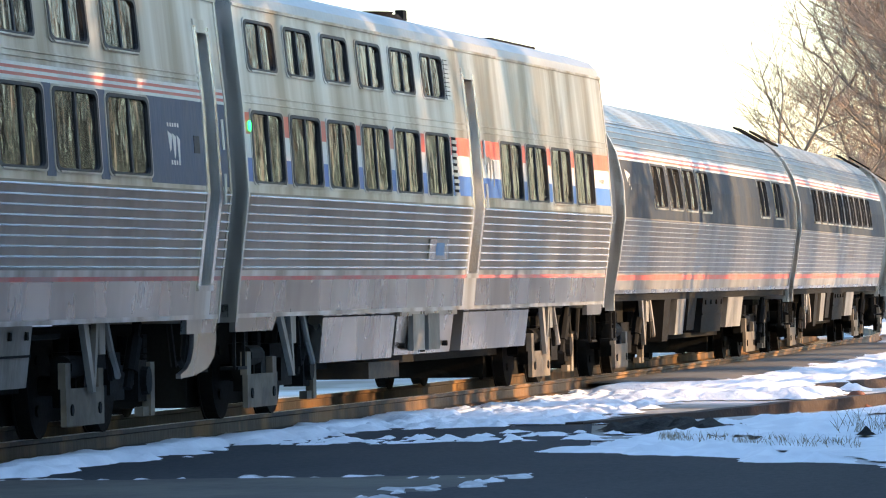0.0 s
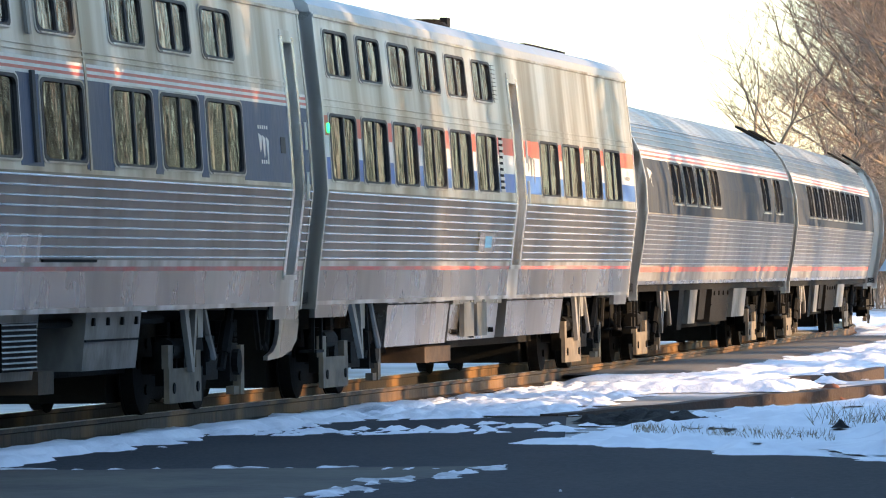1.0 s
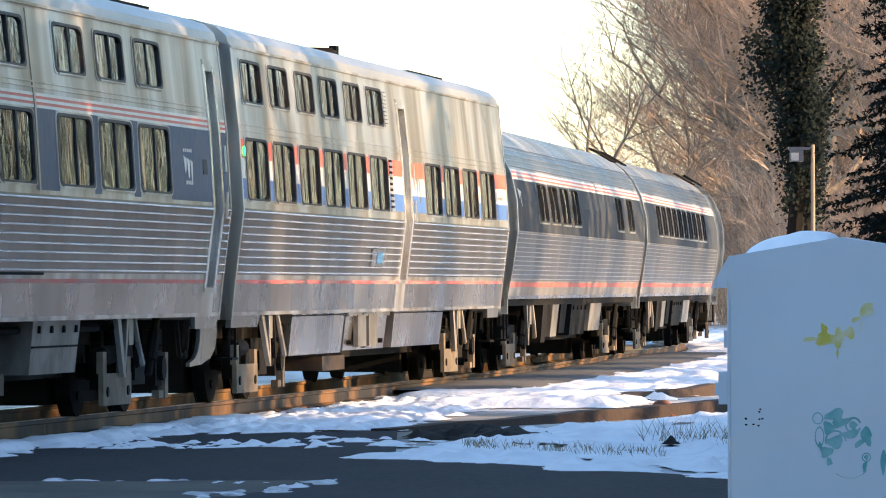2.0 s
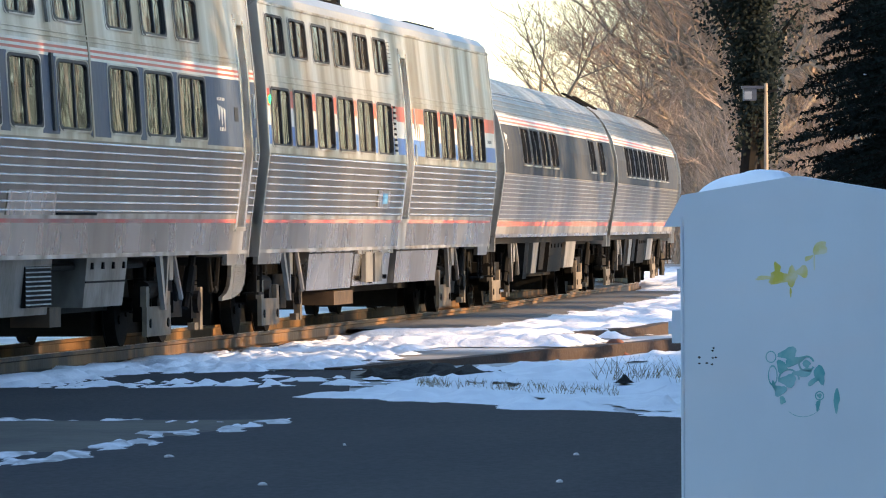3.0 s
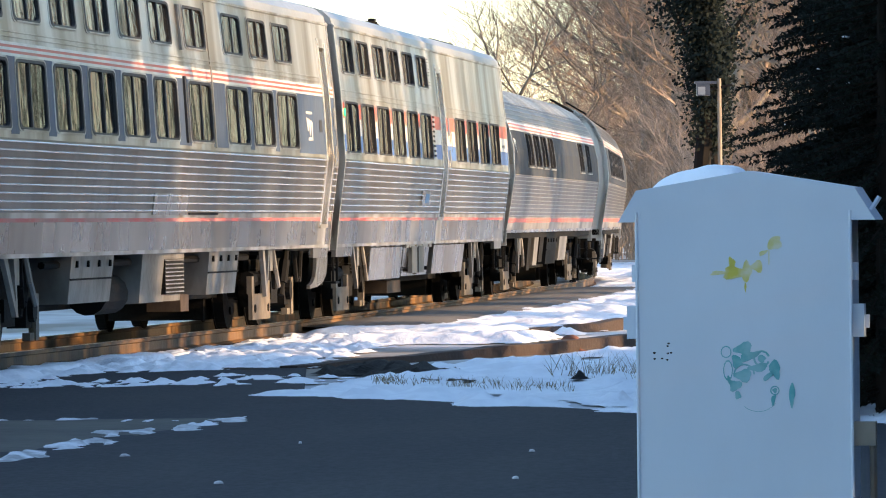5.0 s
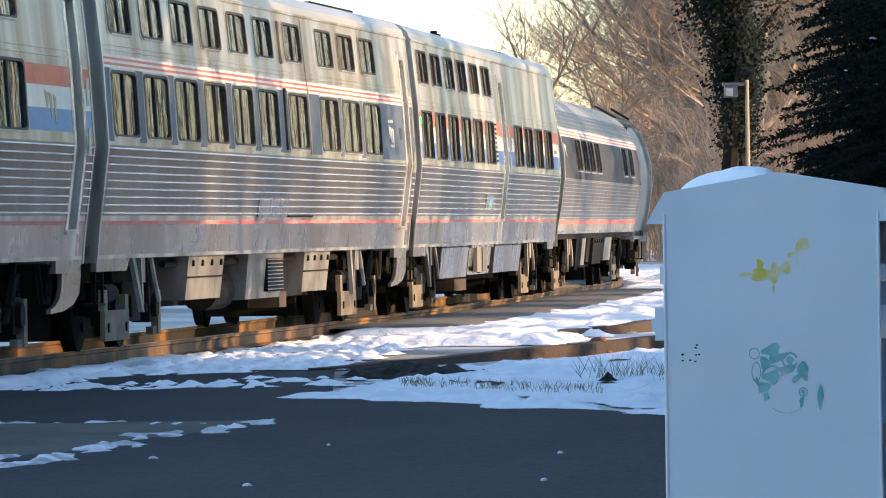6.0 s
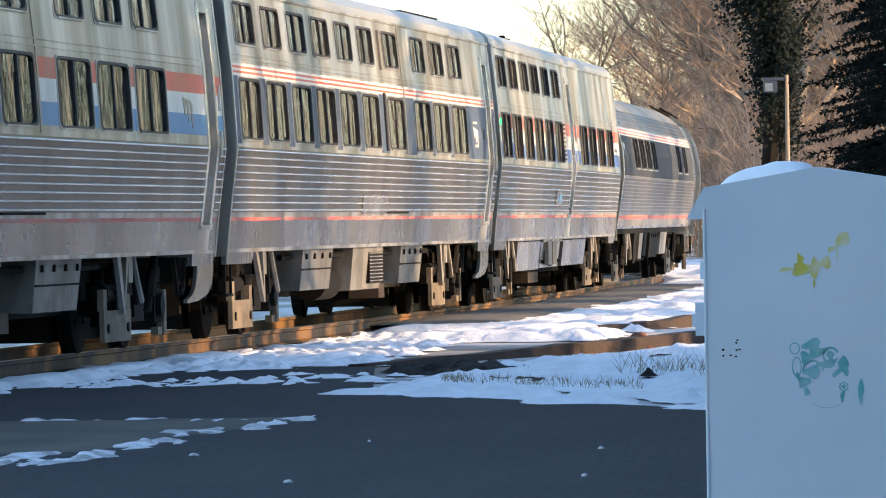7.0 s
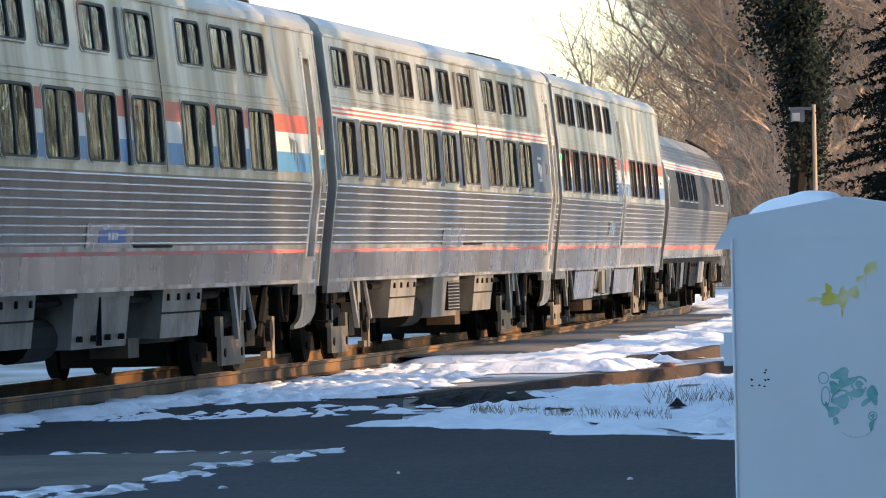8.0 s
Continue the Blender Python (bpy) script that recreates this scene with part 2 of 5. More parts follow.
def patch(name, label, category, poly, mat, thick, step=(0.07, 0.18), ragged=0.5, base=GROUND, seed=1.0, lumps=0.03, ramp=0.35, kind="stuff", holes=0.0, crumble=0.0):
    """A layer with a ragged edge, thickening inwards, with lumps and bare holes."""
    px, py = [p[0] for p in poly], [p[1] for p in poly]
    xs, ys = np.arange(min(px) - 0.6, max(px) + 0.6, step[0]), np.arange(min(py) - 0.8, max(py) + 0.8, step[1])
    X, Y = np.meshgrid(xs, ys)
    X = X + 0.02 * np.sin(Y * 37.0)
    rough_edge = ripple(X, Y * 0.45, seed, 0.7) + 0.6 * ripple(X, Y * 0.4, seed + 7, 0.25) + 0.25 * ripple(X, Y * 0.5, seed + 9, 0.1)
    D = inside(poly, X, Y) + ragged * rough_edge
    if holes:
        D = np.minimum(D, 0.5 * (ripple(X, Y * 0.35, seed + 3, 0.55) + holes))
    if crumble:
        D = np.minimum(D, 0.4 * (ripple(X, Y * 0.16, seed + 21, 0.16) + 0.5 * ripple(X, Y * 0.2, seed + 25, 0.07) + crumble) + 0.12 * np.clip(inside(poly, X, Y) - 0.5, 0, 2))
    gy, gx = np.gradient(D, step[1], step[0])
    D = D / np.maximum(1.0, np.hypot(gx, gy) * 0.7)
    Z = base + thick * np.sin(np.clip(D / ramp, 0, 1) * 1.5708) + lumps * np.clip(D / ramp, 0, 1) * (ripple(X, Y * 0.6, seed + 11, 0.35) + 0.7 * ripple(X, Y * 0.8, seed + 5, 0.15))
    Z = np.where(D <= 0, base - 0.004 + 0.02 * np.clip(D, -0.2, 0), Z)
    keep = D > 0
    n = X.shape[1]
    ids = -np.ones(X.shape, int)
    g = Geo()
    ok = keep[:-1, :-1] | keep[1:, :-1] | keep[:-1, 1:] | keep[1:, 1:]
    used = np.zeros(X.shape, bool)
    for a in (slice(None, -1), slice(1, None)):
        for b in (slice(None, -1), slice(1, None)):
            used[a, b] |= ok
    ids[used] = np.arange(used.sum())
    g.v = list(zip(X[used].tolist(), Y[used].tolist(), Z[used].tolist()))
    for j, i in zip(*np.nonzero(ok)):
        g.f.append((ids[j, i], ids[j, i + 1], ids[j + 1, i + 1], ids[j + 1, i]))
    return thing(name, label, category, kind=kind, geo=g, mat=mat, smooth=True)


def beside(s0, s1, near, far, n=9):
    """A strip along the track: between two distances to its right."""
    ss = [s0 + (s1 - s0) * i / n for i in range(n + 1)]
    return [tuple(along(s, -near)[:2]) for s in ss] + [tuple(along(s, -far)[:2]) for s in reversed(ss)]


ground_sheet()
road = Geo()
road.add([(x, y, GROUND) for x, y in lot([(-60, 5), (30, 5), (30, 47), (1.9, 54.2), (-1.2, 61.4), (-1.4, 73.0), (-4.6, 72.0), (-60, 60)])], [tuple(range(8))])
thing("road", "dark damp asphalt lot in the shade", "road", kind="structure", geo=road, mat=ASPHALT)
patch("gravel_patch", "worn grey-brown gravelly asphalt with grit", "gravel", lot([(-7.5, 45.5), (-2.75, 46.5), (-2.0, 52.5), (-1.7, 54.0), (-3.4, 54.0), (-7.5, 54.2)]), GRAVEL, 0.012, ragged=0.25, seed=2.2, lumps=0.004)
bank_edge = [tuple(along(s, -0.85)[:2]) for s in range(-68, -16, 4)] + [tuple(along(s, -2.9)[:2]) for s in range(-18, -46, -4)]
patch("snow_bank", "trampled snow bank lying along the railway track", "snow", bank_edge + lot([(-1.3, 73.6), (-1.9, 72.8), (-3.0, 72.0), (-4.8, 69.5), (-6.5, 67.5)]), SNOW, 0.06, step=(0.04, 0.12), seed=3.1, lumps=0.013, ragged=0.45, holes=0.36, crumble=0.24)
patch("snow_ribbon", "long ribbon of old snow lying against the near rail", "snow", beside(-86, -50, 0.84, 1.62, 12), SNOW, 0.075, step=(0.05, 0.16), seed=31.0, lumps=0.014, ragged=0.35, ramp=0.22, holes=0.42)
patch("snow_fringe", "thin broken snow fringe on the asphalt", "snow", lot([(-7.5, 68.0), (-4.3, 67.4), (-3.0, 67.6), (-1.2, 70.2), (-1.2, 66.2), (-2.4, 65.0), (-4.3, 65.0), (-7.5, 65.6)]), SNOW, 0.04, step=(0.05, 0.16), seed=5.7, lumps=0.03, ragged=0.8, ramp=0.25, holes=0.26, crumble=0.12)
patch("snow_field", "uneven blue-shaded snow on the verge", "snow", lot([(-1.25, 61.2), (0.35, 57.5), (1.7, 54.7), (4.2, 49.8), (14, 42), (14, 80), (4.5, 86), (2.5, 81.5), (-0.3, 72.0), (-0.9, 66.0)]), SNOW, 0.07, step=(0.085, 0.2), seed=8.3, lumps=0.10, ragged=0.55, ramp=0.6, holes=0.50, crumble=0.5)
patch("snow_tongue", "low tongue of snow at the edge of the lot", "snow", lot([(-1.95, 61.3), (-1.0, 60.6), (0.0, 59.0), (-0.3, 61.5), (-1.2, 62.2)]), SNOW, 0.03, seed=9.1, lumps=0.015, ragged=0.3, ramp=0.3)
patch("snow_berm", "gritty ridge of ploughed snow on the asphalt", "snow", lot([(-3.9, 41.5), (-2.75, 45.0), (-1.85, 51.2), (-1.35, 55.3), (-1.6, 55.5), (-2.1, 52.2), (-3.0, 46.6), (-4.2, 43.4)]), GRITTY, 0.024, step=(0.03, 0.11), seed=4.4, lumps=0.022, ragged=0.34, ramp=0.16, holes=0.22, crumble=0.06)
patch("snow_streak", "thin row of snow lumps on the asphalt", "snow", lot([(-7.0, 53.7), (-3.5, 53.6), (-1.95, 53.0), (-1.95, 53.5), (-3.4, 54.2), (-7.0, 54.3)]), GRITTY, 0.022, step=(0.04, 0.14), seed=6.6, lumps=0.014, ragged=0.45, ramp=0.16, holes=0.0, crumble=0.10)
lump_at = random.Random(91)
for x, y, wide in ((-1.23, 37.7, 0.024), (0.48, 37.9, 0.018), (0.64, 42.4, 0.014), (-2.0, 42.4, 0.028), (-0.9, 44.5, 0.012)):
    g = Geo()
    ring_n = 9
    edge = [wide * lump_at.uniform(0.6, 1.3) for _ in range(ring_n)]
    g.v = [(edge[k] * q * math.cos(k * math.tau / ring_n) * 1.3, edge[k] * q * math.sin(k * math.tau / ring_n) * 2.4, h) for q, h in ((1.0, -0.003), (0.75, 0.010), (0.35, 0.016)) for k in range(ring_n)]
    g.f = [(j * ring_n + k, j * ring_n + (k + 1) % ring_n, (j + 1) * ring_n + (k + 1) % ring_n, (j + 1) * ring_n + k) for j in range(2) for k in range(ring_n)] + [tuple(range(2 * ring_n, 3 * ring_n)), tuple(range(ring_n - 1, -1, -1))]
    thing("snow_lump", "small flat lump of grey snow on asphalt", "snow", "snow lumps on the asphalt", geo=g, mat=GRITTY, m=pose(x, y, GROUND), smooth=True)
patch("dirt_mound", "dark wet earth mound at the end of the old rail", "earth", lot([(-1.3, 71.2), (-0.2, 66.2), (0.25, 64.2), (0.45, 65.5), (0.1, 69.5), (-0.5, 72.8)]), EARTH, 0.09, step=(0.035, 0.12), seed=12.0, lumps=0.09, ragged=0.5, ramp=0.4, holes=0.4)
patch("crossing_apron", "worn grey asphalt apron level with the rail", "road", beside(-34, 14, 0.83, 2.5), CROSSING, 0.03, step=(0.12, 0.5), seed=14.0, lumps=0.008, ragged=0.15, base=-0.09, ramp=0.25)
patch("snow_shoulder", "snow packed against the edge of the apron", "snow", beside(-36, 18, 0.82, 3.2), SNOW, 0.11, step=(0.12, 0.5), seed=14.5, lumps=0.01, ragged=0.15, base=GROUND, ramp=0.5)
patch("snow_verge", "bright snow between the apron and the old timbers", "snow", beside(-42, 60, 2.2, 4.6), SNOW, 0.10, step=(0.09, 0.3), seed=15.5, lumps=0.06, ragged=0.4, holes=0.55)
patch("snow_strip", "bright snow close beside the far rail bend", "snow", beside(12, 80, 0.85, 2.6), SNOW, 0.08, step=(0.12, 0.5), seed=16.5, lumps=0.05, ragged=0.3, holes=0.5)
patch("snow_slope", "sunlit lumpy snow beyond the curve", "snow", beside(16, 100, 2.9, 12.0), SNOW, 0.35, step=(0.2, 0.7), seed=17.0, lumps=0.25, ragged=0.8, ramp=2.5, holes=0.6)


# ---- track ----
def sweep(profile, ss, side, z0):
    """A section, as (to the right, up) pairs, drawn along the track."""
    g, n = Geo(), len(profile)
    for s in ss:
        c, h = along(s, side), heading(s)
        g.v += [(c.x + r * math.sin(h), c.y - r * math.cos(h), z0 + z) for r, z in profile]
    for k in range(len(ss) - 1):
        g.f += [(k * n + i, k * n + (i + 1) % n, (k + 1) * n + (i + 1) % n, (k + 1) * n + i) for i in range(n)]
    g.f += [tuple(range(n)), tuple(range((len(ss) - 1) * n, len(ss) * n))]
    return g


RAIL_SECTION = [(-0.07, -0.185), (-0.07, -0.172), (-0.012, -0.155), (-0.010, -0.05), (-0.036, -0.038), (-0.036, -0.006), (-0.028, 0), (0.028, 0), (0.036, -0.006),
                (0.036, -0.038), (0.010, -0.05), (0.012, -0.155), (0.07, -0.172), (0.07, -0.185)]
stations = [-115 + 2.5 * i for i in range(92)]
track = thing("railway_track", "curved single railway track with rusty rails on ties", "track", kind="structure")
bed = sweep([(-7.5, -0.42), (-6.8, -0.28), (1.3, -0.25), (2.0, -0.42)], stations, 0, 0)
part("ballast", bed, BALLAST, track, "dark stained stone ballast")
for side in (0.7525, -0.7525):
    part("rail", sweep(RAIL_SECTION, stations, side, 0), RAIL, track, "rusty steel rail, sunlit and shaded stretches in its colour")
    part("rail_head", sweep([(-0.027, 0.0), (-0.027, 0.003), (0.027, 0.003), (0.027, 0.0)], stations, side, 0), RAIL_HEAD, track, "polished running surface")
tie_mesh = Geo().box(-1.22, 1.02, -0.11, 0.11, -0.36, -0.188).mesh("tie", TIE)
for i in range(180):
    s = -75 + 0.56 * i
    tie = part("tie", tie_mesh, None, track)
    tie.matrix_local = Matrix.Translation(along(s)) @ Matrix.Rotation(heading(s) - math.pi / 2 + random.uniform(-0.02, 0.02), 4, "Z") @ pose(random.uniform(-0.05, 0.05), 0, random.uniform(-0.015, 0.01))


# ---- train ----
SIDE = ([0.4, 0.95, 1.35, 2.15, 3.0, 3.95], [1.42, 1.42, 1.46, 1.56, 1.51, 1.41])
ROUND = ([0.4, 1.12, 1.6, 2.15, 2.6, 3.0, 3.3, 3.5], [1.42, 1.42, 1.51, 1.59, 1.57, 1.48, 1.33, 1.17])


class Shell:
    """The cross-section of a car: half its width at each height. The shown side faces -y."""

    def __init__(self, table):
        self.z, self.w = table

    def at(self, x, z, out=0.0):
        return (x, -(float(np.interp(z, self.z, self.w)) + out), z)

    def rows(self, z0, z1):
        return [z0] + [z for z in self.z if z0 + 1e-4 < z < z1 - 1e-4] + [z1]

    def plate(self, g, x0, x1, z0, z1, out=0.003, deep=0.02):
        zs = self.rows(z0, z1)
        for a, b in zip(zs, zs[1:]):
            p = [self.at(x0, a, out), self.at(x1, a, out), self.at(x1, b, out), self.at(x0, b, out)]
            g.slab(p, (0, deep, 0))
        return g

    def wall(self, x0, x1, z0, z1, holes, depth=0.08):
        """The side with real openings and their reveals, one joined sheet."""
        xs = sorted({x0, x1, *[h[0] for h in holes], *[h[1] for h in holes]})
        zs = sorted({*self.rows(z0, z1), *[h[2] for h in holes], *[h[3] for h in holes]})
        g, known = Geo(), {}

        def corner(i, j, inner):
            if (i, j, inner) not in known:
                known[i, j, inner] = len(g.v)
                g.v.append(self.at(xs[i], zs[j], -depth if inner else 0.0))
            return known[i, j, inner]

        def solid(i, j):
            if not (0 <= i < len(xs) - 1 and 0 <= j < len(zs) - 1):
                return False
            mx, mz = (xs[i] + xs[i + 1]) / 2, (zs[j] + zs[j + 1]) / 2
            return not any(h[0] < mx < h[1] and h[2] < mz < h[3] for h in holes)

        for i in range(len(xs) - 1):
            for j in range(len(zs) - 1):
                if not solid(i, j):
                    continue
                g.f.append((corner(i, j, 0), corner(i + 1, j, 0), corner(i + 1, j + 1, 0), corner(i, j + 1, 0)))
                for di, dj, a, e in ((-1, 0, (i, j), (i, j + 1)), (1, 0, (i + 1, j), (i + 1, j + 1)), (0, -1, (i, j), (i + 1, j)), (0, 1, (i, j + 1), (i + 1, j + 1))):
                    if not solid(i + di, j + dj):
                        g.f.append((corner(*a, 0), corner(*e, 0), corner(*e, 1), corner(*a, 1)))
        return g


def rounded(x0, x1, z0, z1, rx, rz, n=5):
    """The outline of a window with rounded corners, counter-clockwise."""
    pts = []
    for cx, cz, a0 in ((x1 - rx, z0 + rz, -90), (x1 - rx, z1 - rz, 0), (x0 + rx, z1 - rz, 90), (x0 + rx, z0 + rz, 180)):
        pts += [(cx + rx * math.cos(radians(a0 + 90 * k / n)), cz + rz * math.sin(radians(a0 + 90 * k / n))) for k in range(n + 1)]
    return pts


def rim(shell, outer, inner, out, deep):
    """A closed frame between two rounded outlines, with a returned inner edge."""
    g, n = Geo(), len(outer)
    vs = [shell.at(x, z, out) for x, z in outer] + [shell.at(x, z, out) for x, z in inner]
    vs += [shell.at(x, z, out - deep) for x, z in outer] + [shell.at(x, z, out - deep) for x, z in inner]
    fs = []
    for i in range(n):
        j = (i + 1) % n
        fs += [(i, j, n + j, n + i), (n + i, n + j, 3 * n + j, 3 * n + i), (j, i, 2 * n + i, 2 * n + j), (2 * n + j, 2 * n + i, 3 * n + i, 3 * n + j)]
    return g.add(vs, fs)


def window(car, shell, x0, x1, z0, z1, sill=STEEL):
    """Bright outer frame, black rubber gasket with round corners, two panes and a mullion."""
    o0 = rounded(x0 - 0.055, x1 + 0.055, z0 - 0.026, z1 + 0.026, 0.15, 0.06)
    o1 = rounded(x0 - 0.015, x1 + 0.015, z0 - 0.011, z1 + 0.011, 0.15, 0.06)
    o2 = rounded(x0 + 0.055, x1 - 0.055, z0 + 0.018, z1 - 0.018, 0.15, 0.06)
    w = part("window", rim(shell, o1, o2, 0.014, 0.06), RUBBER, car, "dark tinted train window in a rubber frame")
    part("frame", rim(shell, o0, o1, 0.010, 0.02), sill, w, "thin bright steel frame")
    part("sill", shell.plate(Geo(), x0 + 0.10, x1 - 0.10, z0 - 0.020, z0 - 0.004, 0.026, 0.02), sill, w)
    m = x0 + (x1 - x0) * (0.5 + random.choice((-0.03, 0.02, 0.05)))
    part("divider", shell.plate(Geo(), m - 0.035, m + 0.035, z0 + 0.010, z1 - 0.010, 0.004, 0.04), RUBBER, w)
    for a, b in ((x0 + 0.02, m - 0.02), (m + 0.02, x1 - 0.02)):
        tilt = random.uniform(-0.006, 0.006)
        p = [shell.at(a, z0 + 0.005, -0.012 + tilt), shell.at(b, z0 + 0.005, -0.012 - tilt), shell.at(b, z1 - 0.005, -0.012 - tilt), shell.at(a, z1 - 0.005, -0.012 + tilt)]
        part("pane", Geo().slab(p, (0, 0.012, 0)), GLASS, w)
    return w


def wheelset():
    g = Geo()
    for y in (-0.755, 0.755):
        s = 1 if y > 0 else -1
        g.tube((0, y - 0.065, 0), (0, y + 0.065, 0), 0.457, 0.457, 28)
        g.tube((0, y - s * 0.075, 0), (0, y - s * 0.06, 0), 0.485, 0.485, 28)
        for k in range(3):
            a = k * math.tau / 3
            g.tube((0.25 * math.cos(a), y + s * 0.05, 0.25 * math.sin(a)), (0.25 * math.cos(a), y + s * 0.085, 0.25 * math.sin(a)), 0.05, 0.05, 8)
    g.tube((0, -0.95, 0), (0, 0.95, 0), 0.085, 0.085, 10)
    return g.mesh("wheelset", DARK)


WHEELS = wheelset()
AXLES = []


def bogie(car, x, pale):
    """Side frames, springs, brackets, hangers and two wheelsets."""
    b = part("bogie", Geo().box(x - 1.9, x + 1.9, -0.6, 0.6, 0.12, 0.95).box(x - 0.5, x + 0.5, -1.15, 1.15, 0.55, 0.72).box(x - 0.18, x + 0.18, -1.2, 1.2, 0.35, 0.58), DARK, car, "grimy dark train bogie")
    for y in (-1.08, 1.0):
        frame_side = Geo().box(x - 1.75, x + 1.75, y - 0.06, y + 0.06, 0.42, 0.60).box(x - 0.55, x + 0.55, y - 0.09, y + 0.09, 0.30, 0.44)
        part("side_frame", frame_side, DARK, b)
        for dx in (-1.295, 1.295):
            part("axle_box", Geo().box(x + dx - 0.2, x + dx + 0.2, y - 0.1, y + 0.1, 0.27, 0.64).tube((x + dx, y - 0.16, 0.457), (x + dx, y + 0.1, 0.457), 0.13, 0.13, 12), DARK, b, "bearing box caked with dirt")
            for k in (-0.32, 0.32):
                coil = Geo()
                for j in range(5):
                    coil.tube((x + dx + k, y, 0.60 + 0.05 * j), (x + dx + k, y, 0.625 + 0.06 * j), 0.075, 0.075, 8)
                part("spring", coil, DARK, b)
    plate = Geo().extrude_x([(-1.27, 0.12), (-1.22, 0.12), (-1.22, 0.44), (-1.27, 0.44)], x - 2.25, x - 0.75)
    plate.box(x - 2.25, x - 2.05, -1.265, -1.2, 0.44, 0.66).box(x - 0.95, x - 0.75, -1.265, -1.2, 0.44, 0.60)
    plate = part("brake_plate", plate, DUSTY, b, "pale dusty steel plate low on the bogie")
    for dx in (-2.05, -0.95):
        part("bolt", Geo().tube((x + dx, -1.285, 0.26), (x + dx, -1.26, 0.26), 0.05, 0.05, 8), DARK, plate)
    part("brake_cylinder", Geo().tube((x - 1.95, -1.16, 0.62), (x - 1.3, -1.16, 0.62), 0.10, 0.10, 12).tube((x - 1.3, -1.16, 0.62), (x - 0.9, -1.16, 0.56), 0.03, 0.03, 8), DARK, b, "grimy brake cylinder")
    part("brake_beam", Geo().box(x + 1.45, x + 1.62, -1.22, -1.14, 0.14, 0.62).box(x + 1.2, x + 1.62, -1.2, -1.12, 0.14, 0.22), DUSTY, b)
    part("damper", Geo().tube((x + 0.35, -1.24, 0.40), (x + 0.62, -1.28, 0.98), 0.045, 0.045, 8).tube((x + 0.42, -1.25, 0.55), (x + 0.56, -1.27, 0.84), 0.07, 0.07, 8), DARK, b)
    for dx in (-1.295, 1.295):
        w = part("wheelset", WHEELS, None, b)
        AXLES.append((w, x + dx))
    return b


def hangers(car, x, lean):
    """Slanted brackets and a damper rod between body and bogie."""
    foot = x + lean + 0.1
    for top, wide in ((x, 0.10), (x + 0.55, 0.06)):
        g = Geo().slab([(top - wide, -1.36, 1.08), (top + wide, -1.36, 1.08), (foot + wide * 0.55, -1.33, 0.40), (foot - wide * 0.55, -1.33, 0.40)], (0, 0.05, 0))
        part("bracket", g, HANGER, car, "slanted pale steel bracket")
    part("bracket_plate", Geo().box(x + 0.62, x + 0.86, -1.35, -1.31, 0.72, 1.0), HANGER, car)
    g = Geo()
    pts = [(x + 0.9 * lean + 0.5, -1.34, 1.05), (x + lean + 0.62, -1.36, 0.75), (x + 1.1 * lean + 0.95, -1.34, 0.52)]
    for p, q in zip(pts, pts[1:]):
        g.tube(p, q, 0.032, 0.032, 6)
    part("damper", g, HANGER, car)
    part("hose", Geo().tube((x + 1.1, -1.3, 1.1), (x + 1.12, -1.32, 0.7), 0.03).tube((x + 1.12, -1.32, 0.7), (x + 1.3, -1.3, 0.5), 0.03), DARK, car)


def equipment(car, x0, x1, z0, z1, style, mat=GREY_BOX):
    """An underfloor box with its own seam, hinges or louvres."""
    y = -1.36
    slope = 0.06
    g = Geo().hexa([(x0 + 0.05, y + slope, z0), (x1 - 0.02, y + slope, z0), (x1 - 0.02, -0.2, z0), (x0 + 0.05, -0.2, z0), (x0, y, z1), (x1, y, z1), (x1, -0.2, z1), (x0, -0.2, z1)])
    e = part("equipment_box", g, mat, car, "grey underfloor equipment box, streaked")
    if style == "hinged":
        part("seam", Geo().box(x0 + 0.03, x1 - 0.01, y + 0.015, y + 0.06, (z0 + z1) / 2 - 0.01, (z0 + z1) / 2 + 0.01), DARK, e)
        for k in (0.12, 0.38, 0.64, 0.9):
            xk = x0 + (x1 - x0) * k
            part("hinge", Geo().box(xk - 0.03, xk + 0.03, y - 0.012, y + 0.03, z1 - 0.13, z1 - 0.06), DARK, e)
    if style == "louvre":
        xa, xb = x0 + (x1 - x0) * 0.52, x1 - 0.1
        part("opening", Geo().box(xa, xb, y - 0.002, y + 0.05, z0 + 0.08, z1 - 0.08), DARK, e)
        for k in range(9):
            zk = z0 + 0.1 + (z1 - z0 - 0.2) * k / 8
            part("slat", Geo().slab([(xa, y - 0.012, zk), (xb, y - 0.012, zk), (xb, y + 0.01, zk + 0.03), (xa, y + 0.01, zk + 0.03)], (0, 0.004, 0.006)), GREY_BOX, e)
    if style == "split":
        xm = x0 + (x1 - x0) * 0.45
        part("seam", Geo().box(xm - 0.018, xm + 0.018, y - 0.004, y + 0.05, z0 + 0.02, z1 - 0.02), DARK, e)
        part("lip", Geo().box(x0 - 0.02, x1 + 0.02, y - 0.03, y + 0.05, z1 - 0.06, z1), mat, e)
        for k in (0.1, 0.35, 0.6, 0.85):
            xk = x0 + (x1 - x0) * k
            part("bolt", Geo().tube((xk, y - 0.01, z0 + 0.1), (xk, y + 0.07, z0 + 0.1), 0.03, 0.03, 8), DARK, e)
    if style == "skirt":
        part("seam", Geo().box(x0 + 0.02, x1 - 0.02, y - 0.006, y + 0.05, z1 - 0.06, z1 - 0.045), DARK, e)
    return e


